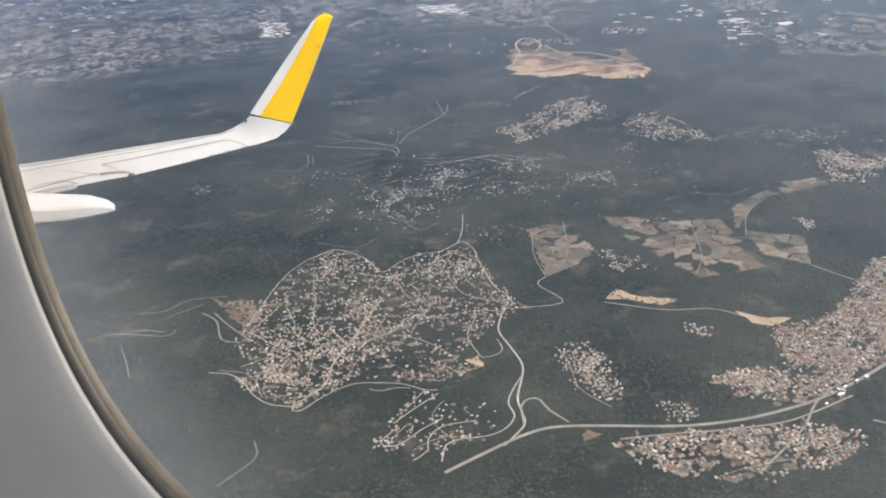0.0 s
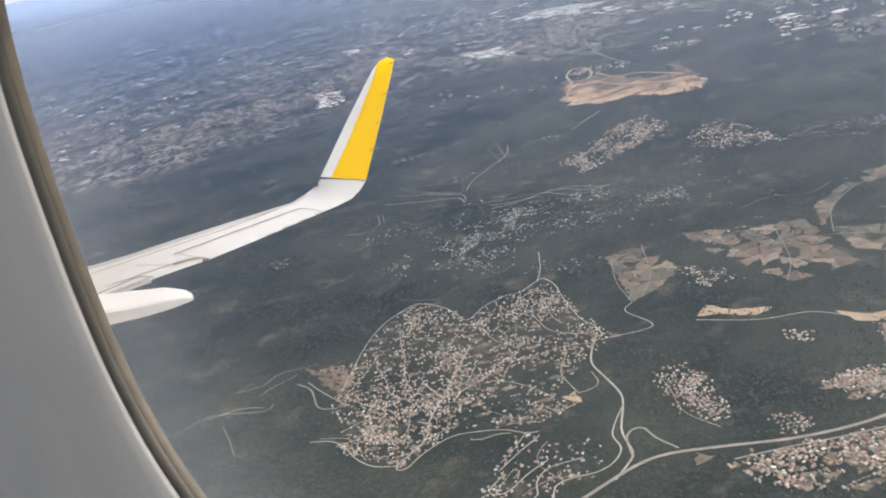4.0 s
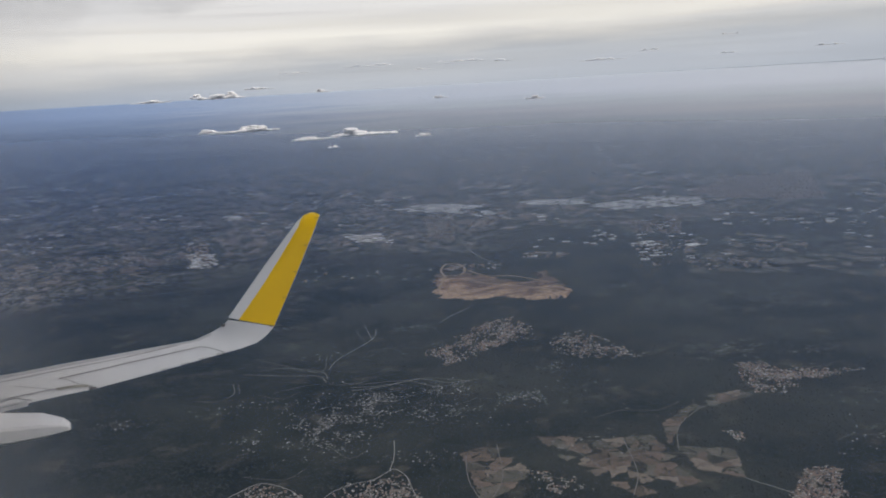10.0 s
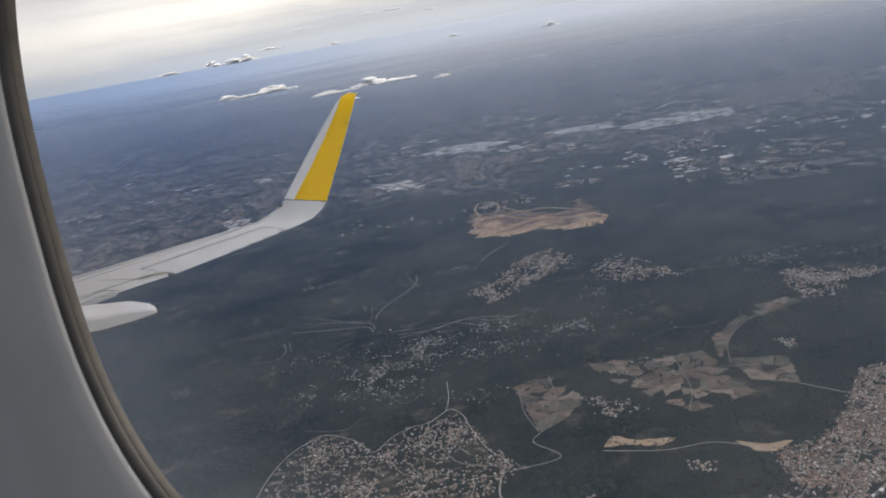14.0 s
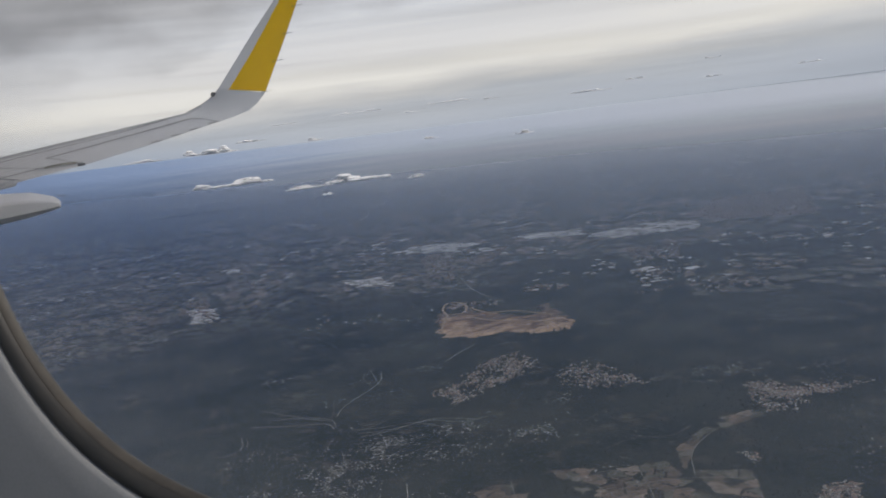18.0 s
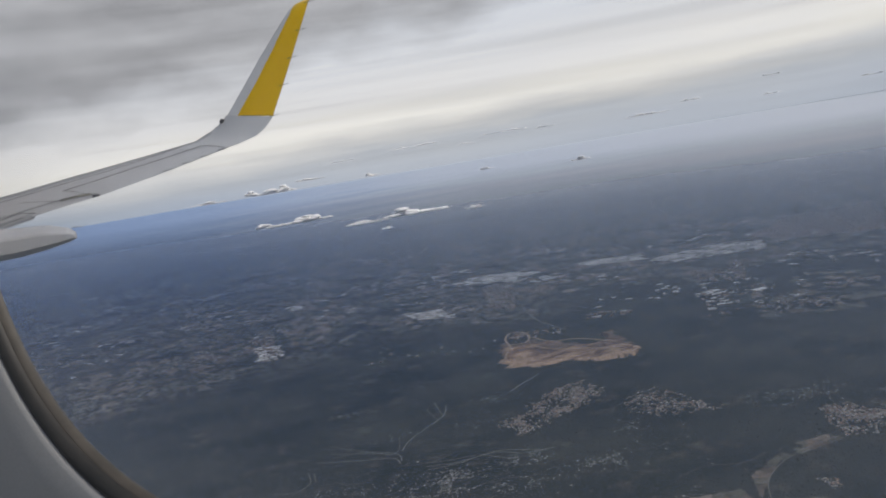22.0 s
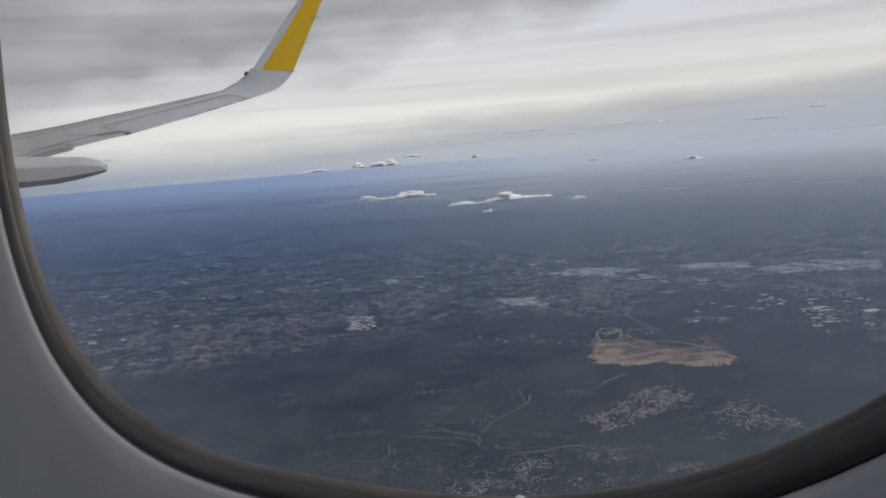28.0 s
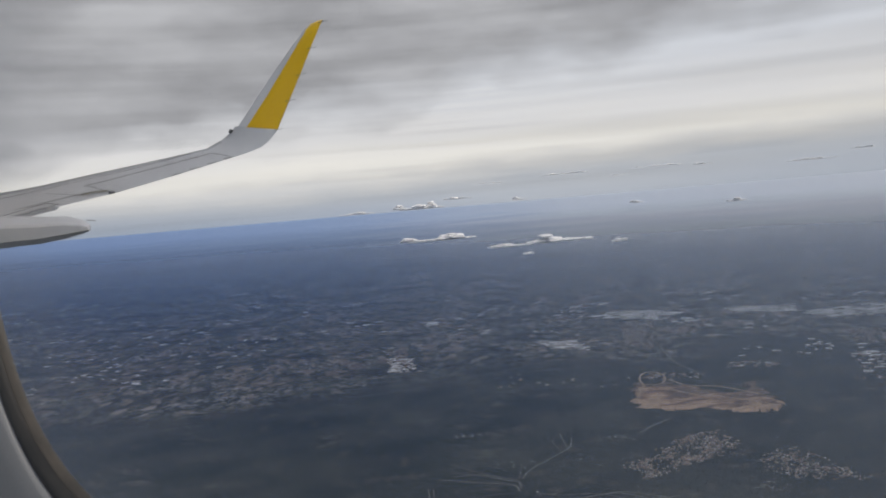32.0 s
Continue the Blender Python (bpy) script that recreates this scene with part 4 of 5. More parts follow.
for poly, count in OUTCROPS:
    mx, my = sum(p[0] for p in poly) / len(poly), sum(p[1] for p in poly) / len(poly)
    wx, wy = max(p[0] for p in poly) - min(p[0] for p in poly), max(p[1] for p in poly) - min(p[1] for p in poly)
    for _ in range(int(count * 2.0)):
        x, y = town_rng.gauss(mx, wx * 0.28), town_rng.gauss(my, wy * 0.26)
        if noise.noise(Vector((x * 0.5, y * 0.3, 9))) < -0.1:
            continue
        w, r = house_mesh(town_rng.uniform(0.1, 0.2), town_rng.uniform(0.08, 0.12), 0.08, 0.05)
        stones.add(r[0], r[1], x, y, town_rng.uniform(0, 3), town_rng.uniform(0.5, 0.95))
for i in range(46):
    a, r = radians(town_rng.uniform(-6, 44)), town_rng.uniform(98, 205)
    if i % 4 == 0:
        a = radians(town_rng.uniform(-34, -6))
    x, y, w = r * math.sin(a), r * math.cos(a), town_rng.uniform(1.5, 5)
    if inside(x, y, [(11.3, 129.4), (10.6, 229.4), (52.9, 206.4), (54.4, 119.9)]):
        continue
    for _ in range(town_rng.randint(8, 36)):
        wl_, rf = house_mesh(town_rng.uniform(0.1, 0.2), town_rng.uniform(0.08, 0.12), 0.08, 0.05)
        stones.add(rf[0], rf[1], town_rng.gauss(x, w), town_rng.gauss(y, w * 0.5), town_rng.uniform(0, 3), town_rng.uniform(0.5, 1.1))
    if i % 2:
        road([(x - w * 1.5, y - w * 0.3), (x - w * 0.3, y + w * 0.2), (x + w, y - w * 0.1), (x + w * 2, y + w * 0.5)], 0.120, M_TRACK, "thin pale track through dark woods", 0.03)
stones.make("pale_plots", M_STONE, "small bleached clearings and huts among the woods", "clearings")
for quarter, number in ((VALLEY, 170), (VALLEY_SOUTH, 60)):
    for x, y in scatter(quarter, number, town_rng, 0.5):
        r = town_rng.uniform(0.25, 0.75)
        blob = [(x + r * town_rng.uniform(0.6, 1.3) * math.cos(k * 0.785), y + 0.7 * r * town_rng.uniform(0.6, 1.3) * math.sin(k * 0.785)) for k in range(8)]
        flat("bare_yard", blob, town_rng.choice((M_YARD, M_EARTH, M_STUBBLE)), "bare dusty yard between the town's houses", "yard", 0.006 + town_rng.random() * 0.004, "bare yards of the valley town")
# smaller groups of houses round about
for poly, count, size in (([(23.9, 66.2), (29.3, 66.5), (30.7, 63.2), (26, 63.1)], 90, 1.1), ([(18.3, 62.3), (20.4, 61.8), (20, 59.5), (17.5, 59.4)], 30, 1.0), ([(-21.6, 73.6), (-17.7, 71.4), (-12.9, 66.8), (-10.9, 65), (-13.4, 66.4), (-17.7, 69.6)], 90, 0.9), ([(55.7, 122.1), (62.1, 117.1), (59, 108.8), (53, 109.9)], 120, 1.5), ([(43.3, 99.3), (46.6, 97.9), (44.2, 95.8)], 16, 1.4),
                          ([(23.2, 74.9), (26, 73.7), (24.7, 72), (22.9, 72.7)], 14, 1.2), ([(16.1, 93.5), (20.2, 93), (23.6, 87.1), (19, 87.5)], 46, 1.1)):
    lanes(poly, 4, town_rng, 0.11, 0.8, "narrow pale lane between the houses")
    many_houses(lined(poly, int(count * 1.8), 0.22), town_rng, size * 0.66, 0.4)
flat("bare_lot", ragged([(-26.9, 86.1), (-24.5, 84.4), (-21, 79.4), (-22.1, 79.2)], town_rng), M_EARTH, "bare brown lot at the wood's edge", "lot", 0.01)
flat("bare_lot", ragged([(42.8, 71.6), (46.9, 75), (53, 72.4), (46.8, 70.2)], town_rng), M_STUBBLE, "bare pale lot beside the motorway", "lot", 0.01)
flat("bare_lot", ragged([(45.8, 69.6), (51.5, 68.6), (47, 64.6), (43.6, 65.5)], town_rng), M_EARTH, "bare brown lot below the motorway", "lot", 0.01)
flat("bare_lot", ragged([(48.2, 63.4), (53.8, 61.8), (49.7, 59.4), (45.2, 59.3)], town_rng), M_STUBBLE, "bare pale lot below the motorway", "lot", 0.01)
road([(-34.4, 83.4), (-31.4, 83.9), (-29.7, 86), (-25.3, 86.5)], 0.160, M_TRACK, "thin pale track through dark woods", 0.02)
# bare yards and clearings in the estate
for x, y in scatter(TOWN, 150, town_rng, 0.6):
    r = town_rng.uniform(0.25, 0.8)
    blob = [(x + r * town_rng.uniform(0.6, 1.3) * math.cos(k * 0.785), y + 0.6 * r * town_rng.uniform(0.6, 1.3) * math.sin(k * 0.785)) for k in range(8)]
    flat("bare_yard", blob, town_rng.choice((M_YARD, M_YARD, M_EARTH)), "bare dusty yard beside the houses", "yard", 0.006 + town_rng.random() * 0.004, "bare yards of the estate")


# ---- works, towns and farms on the plain ----
def sheds(poly, count, rng, length, turn):
    for x, y in scatter(poly, count, rng):
        w, d, h = length * rng.uniform(0.3, 0.9), length * rng.uniform(0.25, 0.6), rng.uniform(0.15, 0.35)
        box = [(-w, -d, 0), (w, -d, 0), (w, d, 0), (-w, d, 0), (-w, -d, h), (w, -d, h), (w, d, h), (-w, d, h)]
        walls_heap.add(box, [(0, 1, 5, 4), (1, 2, 6, 5), (2, 3, 7, 6), (3, 0, 4, 7)], x, y, turn + rng.uniform(-0.1, 0.1))
        top = [(-w, -d, h), (w, -d, h), (w, 0, h + d * 0.12), (-w, 0, h + d * 0.12), (w, d, h), (-w, d, h)]
        shed_heap.add(top, [(0, 1, 2, 3), (3, 2, 4, 5)], x, y, turn)


plain_rng = random.Random(21)
sheds([(30.2, 60.8), (36.3, 64.5), (36.9, 63.5), (30.6, 59.6)], 9, plain_rng, 0.30, 0.7)
sheds([(13.6, 319.3), (21.8, 328), (34.5, 325.6), (43.4, 313.1), (32.8, 304.1), (21.1, 310.6)], 110, plain_rng, 2.6, 0.1)
flat("works_yard", ragged([(13.6, 319.3), (21.8, 328), (34.5, 325.6), (43.4, 313.1), (32.8, 304.1), (21.1, 310.6)], plain_rng, 3.0, 0.8), M_PAVED, "pale paved yard between large sheds", "yard", 0.03)
sheds([(59.9, 319.1), (82.4, 315.6), (80.7, 299.1), (61.6, 305.9)], 90, plain_rng, 2.6, -0.1)
flat("works_yard", ragged([(59.9, 319.1), (82.4, 315.6), (80.7, 299.1), (61.6, 305.9)], plain_rng, 3.0, 0.8), M_PAVED, "pale paved yard between large sheds", "yard", 0.03)
sheds([(80.1, 296.4), (107.6, 305.6), (121, 294.4), (114.4, 278), (86.1, 282.9)], 170, plain_rng, 2.4, 0.3)
flat("works_yard", ragged([(80.1, 296.4), (107.6, 305.6), (121, 294.4), (114.4, 278), (86.1, 282.9)], plain_rng, 3.0, 0.8), M_PAVED, "pale paved yard between large sheds", "yard", 0.03)
sheds([(-7.8, 273.7), (5.5, 268.7), (9.5, 249.9), (-1.7, 257.2)], 110, plain_rng, 1.2, 0.2)
flat("works_yard", ragged([(-7.8, 273.7), (5.5, 268.7), (9.5, 249.9), (-1.7, 257.2)], plain_rng, 3.0, 0.8), M_PAVED, "pale paved yard between large sheds", "yard", 0.03)
sheds([(-52, 337), (-46.8, 335.2), (-44.3, 322.9), (-49.3, 324.6)], 32, plain_rng, 1.6, 0.4)
sheds([(-51.4, 257), (-43.3, 254.6), (-39.5, 232.5), (-47.3, 236.2)], 52, plain_rng, 1.3, 0.5)
many_houses(scatter([(21.6, 303.3), (32.6, 297.4), (26.4, 245.8), (19.7, 253.9)], 300, plain_rng), plain_rng, 2.0, 0.5, 0.2)
many_houses(scatter([(32.4, 270.5), (47.9, 297.9), (54.8, 303.1), (40.7, 266.5)], 150, plain_rng), plain_rng, 2.0, 0.6, 0.2)
many_houses(scatter([(123.1, 309.7), (152.3, 348.6), (190.8, 347.7), (155.7, 273.6), (129.8, 288.3)], 1100, plain_rng), plain_rng, 2.2, 0.92, 0.2)
many_houses(scatter([(82.4, 258.3), (97.7, 255.1), (89.6, 229.9), (77.5, 237)], 200, plain_rng), plain_rng, 2.0, 0.6, 0.2)
many_houses(scatter([(-55.3, 272.1), (-48.4, 275), (-42.3, 239.3), (-48.2, 241.6)], 80, plain_rng), plain_rng, 1.8, 0.6, 0.2)
many_houses(scatter([(-40.1, 303.1), (-30.4, 297.9), (-26.5, 272.4), (-35.7, 279.1)], 70, plain_rng), plain_rng, 1.8, 0.5, 0.2)
flat("town_ground", ragged([(123.1, 309.7), (152.3, 348.6), (190.8, 347.7), (155.7, 273.6), (129.8, 288.3)], plain_rng, 4.0, 1.5), M_TOWN_RED, "reddish streets and yards of a distant town", "town", 0.02)
for i in range(46):
    a, r = radians(plain_rng.uniform(-34.0, +42)), 200 + 700 * plain_rng.random() ** 1.3
    x, y, s = r * math.sin(a), r * math.cos(a), plain_rng.uniform(4, 14)
    hub = [(x - s * 1.6, y - s * 0.5), (x + s, y - s), (x + s * 1.7, y + s * 0.4), (x - s, y + s)]
    many_houses(scatter(hub, plain_rng.randint(15, +60), plain_rng), plain_rng, 2.0, 0.45)
    if plain_rng.random() < 0.4:
        sheds(hub, plain_rng.randint(3, 9), plain_rng, 2.4, plain_rng.uniform(-0.3, 0.5))

for i in range(2800):
    a, r = radians(plain_rng.uniform(-36.0, 46)), 215 + 1300 * plain_rng.random() ** 2.0
    x, y = r * math.sin(a), r * math.cos(a)
    if noise.noise(Vector((x * 0.02, y * 0.02, 6))) > -0.12 and r > (268 if a < 0.2 else 222) + 70 * noise.noise(Vector((a * 7, 0, 2))) + 60 * plain_rng.random() ** 2:
        sheds([(x - 3, y - 2), (x + 3, y - 2), (x + 3, y + 2), (x - 3, y + 2)], 1 + (plain_rng.random() < 0.3), plain_rng, plain_rng.choice((0.35, 0.5, 0.9)) + r / 420, plain_rng.uniform(-0.3, 0.4))
# fields of the plain, each a little plot of its own colour
plot_heaps = [Heap() for _ in range(4)]
for i in range(7500):
    a, r = radians(plain_rng.uniform(-38, 48)), 200 + 1200 * plain_rng.random() ** 1.8
    x, y = r * math.sin(a), r * math.cos(a)
    if r < (250 if a < 0.2 else 205) + 60 * noise.noise(Vector((a * 6, 0, 5))) or noise.noise(Vector((x * 0.016, y * 0.016, 3))) < -0.22 or (r < 262 and -5 < x < 75):
        continue
    w, d = plain_rng.uniform(0.8, 2.6) * r / 300, plain_rng.uniform(1.2, 4.2) * r / 300
    quad = [(-w, -d * plain_rng.uniform(0.5, 1), 0), (w, -d, 0), (w * plain_rng.uniform(0.5, 1), d, 0), (-w, d * plain_rng.uniform(0.6, 1), 0)]
    plot_heaps[plain_rng.choices(range(4), (5, 3, 2, 2))[0]].add(quad, [(0, 1, 2, 3)], x, y, plain_rng.gauss(0.15, 0.35), 1.0, 0.012 + 0.008 * plain_rng.random())
for heap, mat, words in zip(plot_heaps, (M_DARK_PLOT, M_FALLOW, M_EARTH, M_STUBBLE), ("dark green plots", "dull fallow plots", "bare reddish plots", "pale stubble plots")):
    heap.make("plain_plots", mat, words + " of the farmed plain", "fields")
shed_heap.make("shed_roofs", M_SHED, "white metal roofs of works and farm sheds", "sheds")
walls_heap.make("house_walls", M_WALL, "pale rendered walls of many small houses", "houses")
red_heap.make("house_roofs", M_ROOF, "pinkish clay tile roofs of many small houses", "houses")
pale_heap.make("pale_roofs", M_PALE_ROOF, "whitish roofs of many houses and sheds", "houses")


# ---- woods ----
def crown(rng):
    k = 5
    top, low = rng.uniform(0.13, 0.22), 0.01
    ring = [(0.13 * math.cos(2 * math.pi * i / k) * rng.uniform(0.7, 1.3), 0.13 * math.sin(2 * math.pi * i / k) * rng.uniform(0.7, 1.3), top * rng.uniform(0.4, 0.6)) for i in range(k)]
    return ring + [(rng.uniform(-0.03, 0.03), 0, top), (0, 0, low)], [(i, (i + 1) % k, k) for i in range(k)] + [((i + 1) % k, i, k + 1) for i in range(k)]


tree_rng = random.Random(8)
crown_kinds = [crown(tree_rng) for _ in range(12)]
road_cells = {(int(x / 0.5), int(y / 0.5)) for x, y in ROADS_XY}
road_cells |= {(a + i, b + j) for a, b in road_cells for i in (-1, 0, 1) for j in (-1, 0, 1)}
open_land = [p for p, _ in FIELDS] + [VALLEY, VALLEY_SOUTH]
for _ in range(75000):
    a, r = radians(tree_rng.uniform(-36, 52)), 40 + 125 * tree_rng.random() ** 0.7
    if r > 85 and tree_rng.random() < (r - 85) / 80:
        continue
    x, y = r * math.sin(a), r * math.cos(a)
    density = 0.5 + 1.3 * noise.noise(Vector((x * 0.13, y * 0.13, 2))) + 0.5 * noise.noise(Vector((x * 0.5, y * 0.5, 7)))
    if tree_rng.random() > density + 0.25 or (int(x / 0.5), int(y / 0.5)) in road_cells or (any(inside(x, y, p) for p in open_land) and (noise.noise(Vector((x * 0.45, y * 0.45, 12))) < 0.22 or tree_rng.random() < 0.4)):
        continue
    if inside(x, y, TOWN) and tree_rng.random() < 0.3:
        continue
    crowns.add(*tree_rng.choice(crown_kinds), x, y, tree_rng.uniform(0, 6), tree_rng.uniform(0.7, 1.5))
crowns.make("woods", M_LEAF, "dark green pine woods covering the hills", "woods")


# ---- the wing ----
def lerp(a, b, t):
    return tuple(p + (q - p) * t for p, q in zip(a, b))


UP = Vector((0, 0, HEIGHT))
# leading and trailing edge, station by station, from the root to the winglet's top
WING = [((-0.3990, 1.1385, -0.2327), (-0.3981, 1.1180, -0.2676)), ((-0.3729, 1.1385, -0.2309), (-0.3718, 1.1180, -0.2628)),
        ((-0.3434, 1.1378, -0.2284), (-0.3425, 1.1180, -0.2573)), ((-0.2842, 1.1370, -0.2215), (-0.2842, 1.1180, -0.2490)),
        ((-0.2544, 1.1362, -0.2184), (-0.2539, 1.1180, -0.2453)), ((-0.1947, 1.1340, -0.2118), (-0.1828, 1.1180, -0.2321)),
        ((-0.1526, 1.1313, -0.2070), (-0.1273, 1.1180, -0.2208)), ((-0.1366, 1.1294, -0.2005), (-0.1063, 1.1180, -0.2166)),
        ((-0.1279, 1.1271, -0.1960), (-0.0887, 1.1180, -0.2119)), ((-0.1218, 1.1256, -0.1924), (-0.0782, 1.1180, -0.2049)),
        ((-0.1160, 1.1241, -0.1869), (-0.0698, 1.1180, -0.1964))]
BLADE = [((-0.1172, 1.1340, -0.1868), (-0.0693, 1.1180, -0.1954)), ((-0.0956, 1.1355, -0.1604), (-0.0543, 1.1200, -0.1667)),
         ((-0.0741, 1.1370, -0.1341), (-0.0410, 1.1220, -0.1412)), ((-0.0543, 1.1385, -0.1111), (-0.0281, 1.1240, -0.1152)),
         ((-0.0417, 1.1400, -0.0968), (-0.0195, 1.1260, -0.0982)), ((-0.0377, 1.1415, -0.0923), (-0.0175, 1.1280, -0.0931)),
         ((-0.0317, 1.1430, -0.0876), (-0.0151, 1.1300, -0.0885)), ((-0.0231, 1.1445, -0.0850), (-0.0139, 1.1320, -0.0867))]


def skin_side(stations, i):
    """Unit vector out of the upper (inner) face at a station."""
    a, b = stations[max(i - 1, 0)], stations[min(i + 1, len(stations) - 1)]
    span = Vector(b[0]) + Vector(b[1]) - Vector(a[0]) - Vector(a[1])
    chord = Vector(stations[i][1]) - Vector(stations[i][0])
    nrm = chord.cross(span).normalized()
    return nrm if nrm.dot(Vector((0.2, -1, 0.6))) > 0 else -nrm


def wing_skin(stations, thick, lift=0.0):
    """Upper and lower skin over the stations; they meet at sharp edges."""
    k, verts, faces = 9, [], []
    for side in (1, -1):
        first = len(verts)
        for i, (le, te) in enumerate(stations):
            nrm, full = skin_side(stations, i), (Vector(te) - Vector(le)).length
            for j in range(k):
                c = j / (k - 1)
                bulge = thick * full * (math.sin(math.pi * c ** 0.6) if 0 < c < 1 else 0.0)
                verts.append(tuple(Vector(lerp(le, te, c)) + nrm * (side * bulge + (lift if side > 0 else -0.0002))))
        for i in range(len(stations) - 1):
            for j in range(k - 1):
                a = first + i * k + j
                faces.append((a, a + 1, a + k + 1, a + k) if side > 0 else (a, a + k, a + k + 1, a + 1))
    return verts, faces


wing = tagged(empty("airliner_wing", Matrix.Translation(UP)), "white airliner wing with a raised yellow winglet, seen outside the window", "wing")
mesh_object("wing_panel", *wing_skin(WING, 0.03), M_WHITE, wing, True)
# grey band painted for the shaded side of the leading edge
mesh_object("leading_edge_shade", *wing_skin([(s[0], lerp(s[0], s[1], 0.13)) for s in WING[:8]], 0.05, 0.0006), M_GREY, wing, True)
blade = mesh_object("winglet", *wing_skin(BLADE, 0.03), M_WHITE, wing, True)
panel = [(lerp(le, te, s), te) for (le, te), s in zip(BLADE, (0.16, 0.21, 0.23, 0.22, 0.19, 0.13, 0.03, 0.0))]
paint = mesh_object("yellow_panel", *wing_skin(panel, 0.036, 0.0005), M_YELLOW, wing, True)
paint["label"] = "bright yellow painted winglet face"


def wing_at(span, chord, lift=0.0009):
    """A place on the wing's upper face; span counts stations."""
    i = min(int(span), len(WING) - 2)
    le, te = lerp(WING[i][0], WING[i + 1][0], span - i), lerp(WING[i][1], WING[i + 1][1], span - i)
    n = skin_side(WING, i).lerp(skin_side(WING, i + 1), span - i)
    full = (Vector(te) - Vector(le)).length
    return Vector(lerp(le, te, chord)) + n.normalized() * (0.03 * full * math.sin(math.pi * min(1.0, max(0.0, chord) ** 0.6)) + lift)


def strip(name, places, width, material, label=""):
    """A thin band along places on the wing."""
    verts = []
    for i, p in enumerate(places):
        d = (places[min(i + 1, len(places) - 1)] - places[max(i - 1, 0)]).normalized()
        s = d.cross(Vector((0.1, -0.8, 0.6))).normalized() * width / 2
        verts += [tuple(p + s), tuple(p - s)]
    ob = mesh_object(name, verts, [(2 * i, 2 * i + 1, 2 * i + 3, 2 * i + 2) for i in range(len(places) - 1)], material, wing)
    if label:
        ob["label"] = label


def along(s0, c0, s1, c1, count=10):
    return [wing_at(s0 + (s1 - s0) * k / count, c0 + (c1 - c0) * k / count) for k in range(count + 1)]


def seam(name, places, width, material=M_SEAL, label=""):
    """A band through places given as span and chord."""
    line = []
    for (s0, c0), (s1, c1) in zip(places, places[1:]):
        line += along(s0, c0, s1, c1, 10)[:-1]
    strip(name, line + [wing_at(*places[-1])], width, material, label)


seam("aileron_gap", [(2.88, 0.46), (4.56, 0.41), (5.91, 0.42)], 0.0007, label="dark gap along the aileron")
seam("aileron_gap", [(5.91, 0.42), (6.20, 0.78), (6.29, 0.97)], 0.0006)
seam("aileron_gap", [(2.88, 0.46), (3.4, 0.72), (3.97, 0.97)], 0.0005)
seam("slat_gap", [(0.05, 0.24), (1.0, 0.22), (2.51, 0.20), (4.49, 0.19), (5.54, 0.12)], 0.0005)
seam("spoiler_gap", [(1.0, 0.72), (2.78, 0.75), (3.3, 0.80), (3.95, 0.90)], 0.0006)
seam("spoiler_gap", [(2.1, 0.40), (2.5, 0.60), (2.78, 0.75)], 0.0004)
seam("flap_gap", [(0.55, 0.82), (1.5, 0.80), (2.16, 0.78), (2.43, 0.95)], 0.0008)
seam("flap_gap", [(0.8, 0.93), (1.5, 0.97), (2.2, 0.97)], 0.0005)
# sealant patch between spoiler and aileron, and the open notch behind it
seam("sealant_patch", [(2.85, 0.78), (3.3, 0.80), (3.75, 0.86)], 0.0030, M_SEALANT, "olive grey sealant strip")
seam("flap_notch", [(3.80, 0.97), (4.02, 0.985)], 0.0030, M_STEEL)
# the flap's thick rear edge stands below the trailing edge
flap = [[tuple(wing_at(s, 0.90, 0.0008)), tuple(wing_at(s, 1.0, 0.0) + Vector((0.0003, -0.0006, -0.0006))), tuple(wing_at(s, 1.0, 0.0) + Vector((0.0003, 0.0, -0.0030))), tuple(wing_at(s, 0.90, -0.006))]
        for s in (0.0, 0.7, 1.4, 2.0, 2.35)]
mesh_object("flap", *loft(flap), M_GREY, wing)
# grey light housing at the winglet's foot
g = [wing_at(8.7, 0.0), wing_at(9.3, -0.03), wing_at(9.25, 0.05), wing_at(8.7, 0.06)]
mesh_object("wingtip_light", [tuple(p) for p in g] + [tuple(p + Vector((-0.0004, -0.0015, 0.0010))) for p in g],
            [(4, 5, 6, 7), (0, 1, 5, 4), (1, 2, 6, 5), (2, 3, 7, 6), (3, 0, 4, 7)], M_SEAL, wing)


def fairing():
    """Canoe under the flap: deep in front, drawn out to a blunt tail."""
    rows = [((-0.3928, 1.1080, -0.2699), 0.0154, 0.011), ((-0.3780, 1.1080, -0.2707), 0.0154, 0.011), ((-0.3641, 1.1080, -0.2707), 0.0148, 0.011), ((-0.3364, 1.1080, -0.2720), 0.0131, 0.010), ((-0.3084, 1.1080, -0.2715), 0.0108, 0.008), ((-0.2873, 1.1080, -0.2728), 0.0063, 0.005), ((-0.2803, 1.1080, -0.2745), 0.0029, 0.003)]
    sections = []
    for (x, y, z), hh, hw in rows:
        c = Vector((x, y, z - 0.005))
        near, up = Vector((0.0, -hw, 0.0)), Vector((0, 0, hh))
        sections.append([tuple(c + up * 1.05 - near), tuple(c + up * 0.88), tuple(c + up * 0.45 + near), tuple(c + up * 0.20 + near * 1.15), tuple(c - up * 0.75 + near), tuple(c - up * 1.15), tuple(c - up * 0.75 - near), tuple(c + up * 0.3 - near)])
    ob = mesh_object("flap_track_fairing", *loft(sections), M_WHITE, wing)
    ob["label"] = "pale grey canoe-shaped flap track fairing"


fairing()


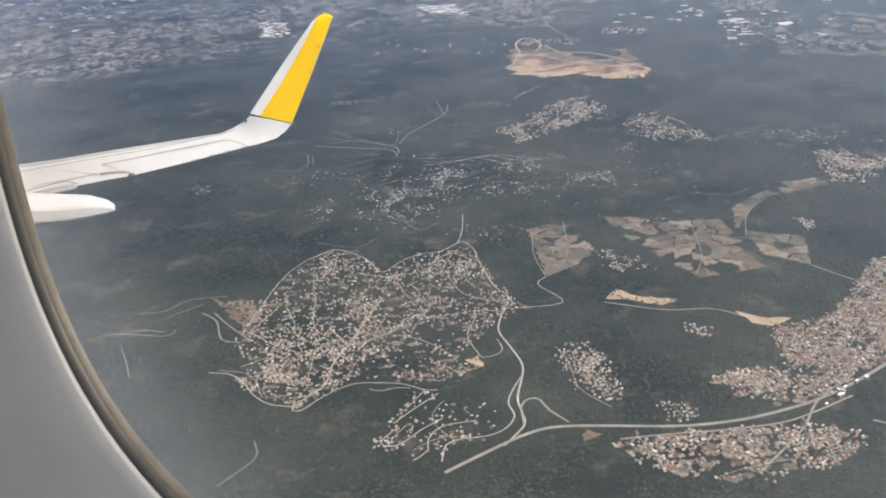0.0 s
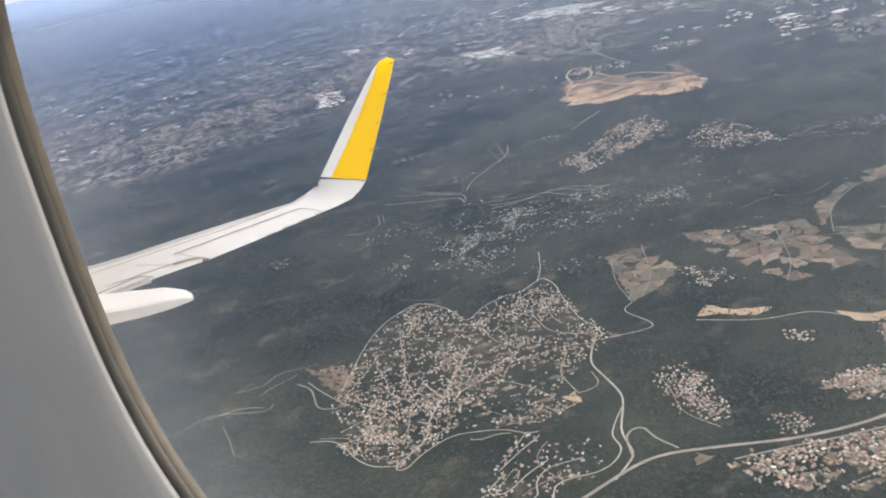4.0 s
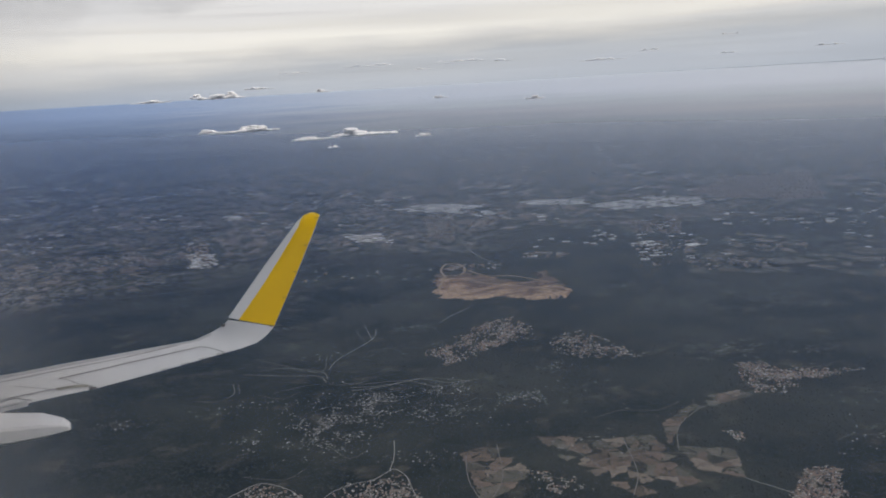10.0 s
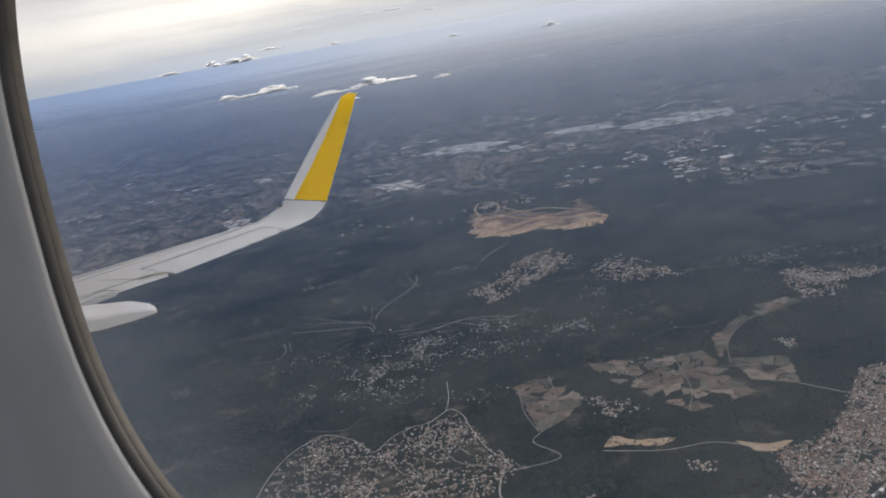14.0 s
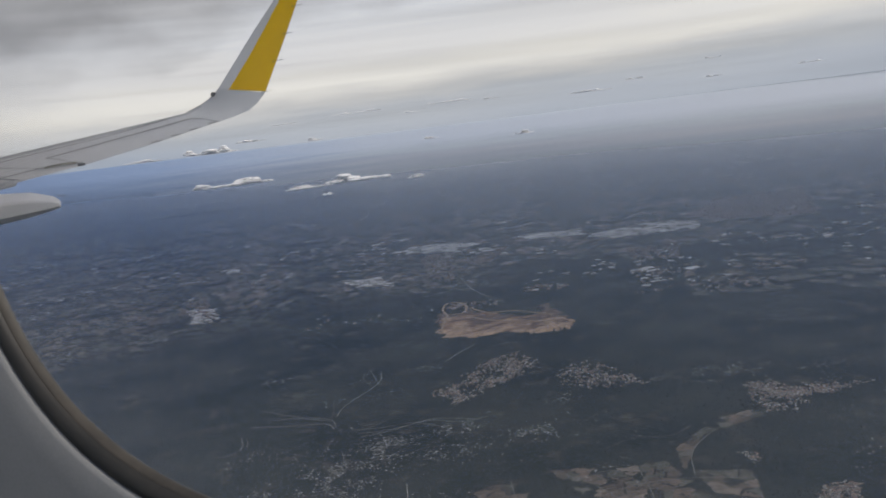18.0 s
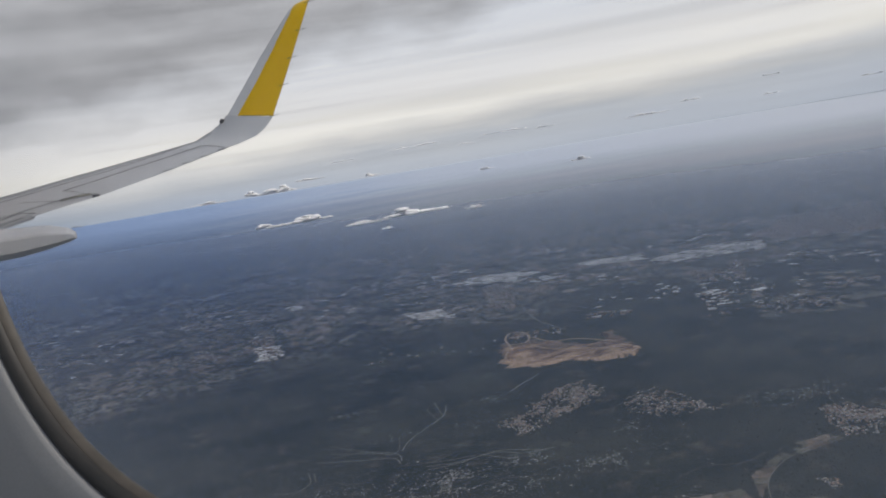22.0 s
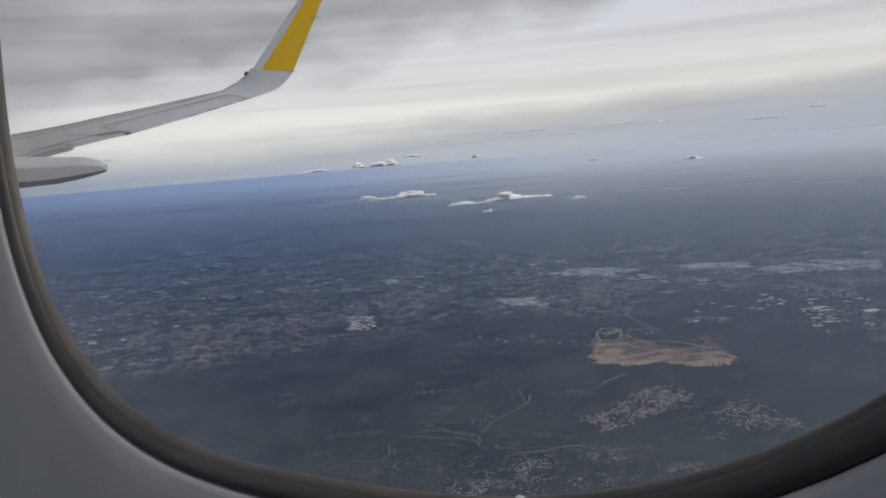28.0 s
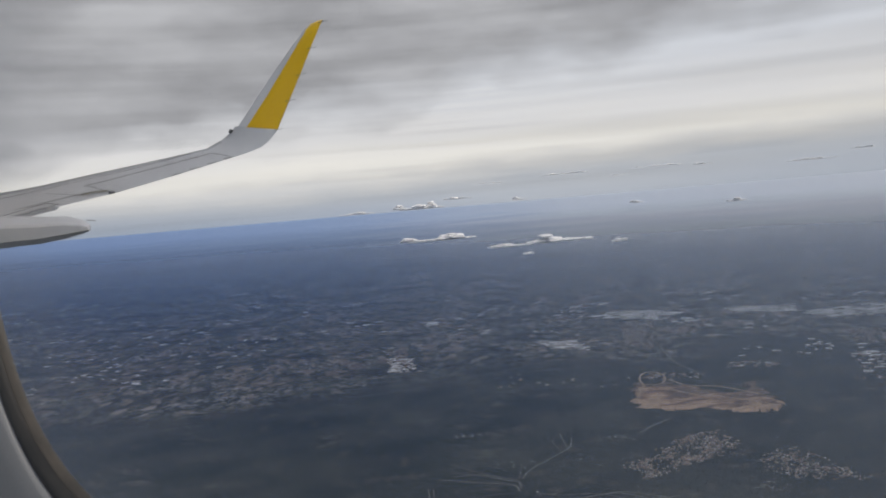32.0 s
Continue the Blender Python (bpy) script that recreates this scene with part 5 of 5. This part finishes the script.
def rod(name, a, b, radius, material, parent):
    a, b = Vector(a), Vector(b)
    m = (b - a).to_track_quat("Z", "Y").to_matrix().to_4x4()
    bm = bmesh.new()
    bmesh.ops.create_cone(bm, cap_ends=True, segments=6, radius1=radius, radius2=radius * 0.5, depth=(b - a).length, matrix=Matrix.Translation((a + b) / 2) @ m)
    return part(name, bm, material, parent)


AFT = Vector((0.0062, 0.0, 0.0006))
for le, te in (BLADE[0], BLADE[1], BLADE[2], BLADE[3], BLADE[6]):
    p = Vector(te)
    rod("static_discharger", p - AFT * 0.7, p + AFT, 0.00036, M_STEEL, wing)
for s in (5.02, 5.38, 5.72, 6.15):
    p = wing_at(s, 0.985, 0.0008)
    rod("static_discharger", p - AFT * 0.8, p + AFT * 1.1, 0.00036, M_STEEL, wing)
p = Vector((-0.2808, 1.1060, -0.2713))
rod("static_discharger", p, p + Vector((0.0100, 0.0, -0.0015)), 0.0004, M_STEEL, wing)

# ---- the cabin wall and its window ----
WIN_A, WIN_B, WIN_N = 0.4480, 0.3919, 2.69
win_turn = Vector((-0.1065, -0.0530, -0.6733))
WINDOW = Matrix.Translation(Vector((0.0183, 0.7175, -0.0987)) + UP) @ Matrix.Rotation(win_turn.length, 4, win_turn.normalized())


def oval(a, b, depth, count=120, power=WIN_N):
    out = []
    for i in range(count):
        t = 2 * math.pi * i / count
        c, s = math.cos(t), math.sin(t)
        out.append((a * math.copysign(abs(c) ** (2 / power), c), depth, b * math.copysign(abs(s) ** (2 / power), s)))
    return out


cabin_wall = tagged(empty("cabin_window", WINDOW), "grey plastic cabin window surround with a dark gasket", "window", kind="structure")
# y of the local frame points out of the aircraft; the lining rolls into the opening
rows = [oval(WIN_A + g, WIN_B + g, d, power=WIN_N + e) for g, d, e in ((0.0064, 0.014, 0), (0.0068, 0.001, 0), (0.0080, -0.0018, 0), (0.0110, -0.0034, 0), (0.030, -0.006, 0), (0.11, -0.013, 0.1), (0.45, -0.020, 0.4), (2.0, -0.045, 3.0), (2.0, -0.020, 3.0), (0.0064, 0.015, 0))]
mesh_object("lining", *loft(rows, caps=False), M_LINING, cabin_wall, True)
rows = [oval(WIN_A + g, WIN_B + g, d) for g, d in ((0.0074, 0.007), (0.0056, 0.0005), (0.0014, -0.0005), (-0.0034, 0.0012), (-0.0056, 0.005), (-0.0058, 0.014))]
mesh_object("gasket", *loft(rows, caps=False), M_GASKET, cabin_wall, True)
rows = [oval(WIN_A + g, WIN_B + g, d) for g, d in ((-0.0052, 0.0060), (-0.0072, 0.0064), (-0.0082, 0.014))]
mesh_object("gasket_lip", *loft(rows, caps=False), M_TRIM, cabin_wall, True)
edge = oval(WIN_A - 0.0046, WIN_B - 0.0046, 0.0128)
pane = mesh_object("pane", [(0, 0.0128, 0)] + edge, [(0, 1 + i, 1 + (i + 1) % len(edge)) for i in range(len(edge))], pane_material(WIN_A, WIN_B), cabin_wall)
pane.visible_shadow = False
hole = bmesh.new()
bmesh.ops.create_uvsphere(hole, u_segments=12, v_segments=8, radius=0.0042, matrix=Matrix.Translation((0.150, 0.0035, -WIN_B + 0.0150)) @ Matrix.Diagonal((1, 0.4, 1, 1)))
part("breather_hole", hole, M_VENT, cabin_wall, "small whitish breather hole in the pane", True)
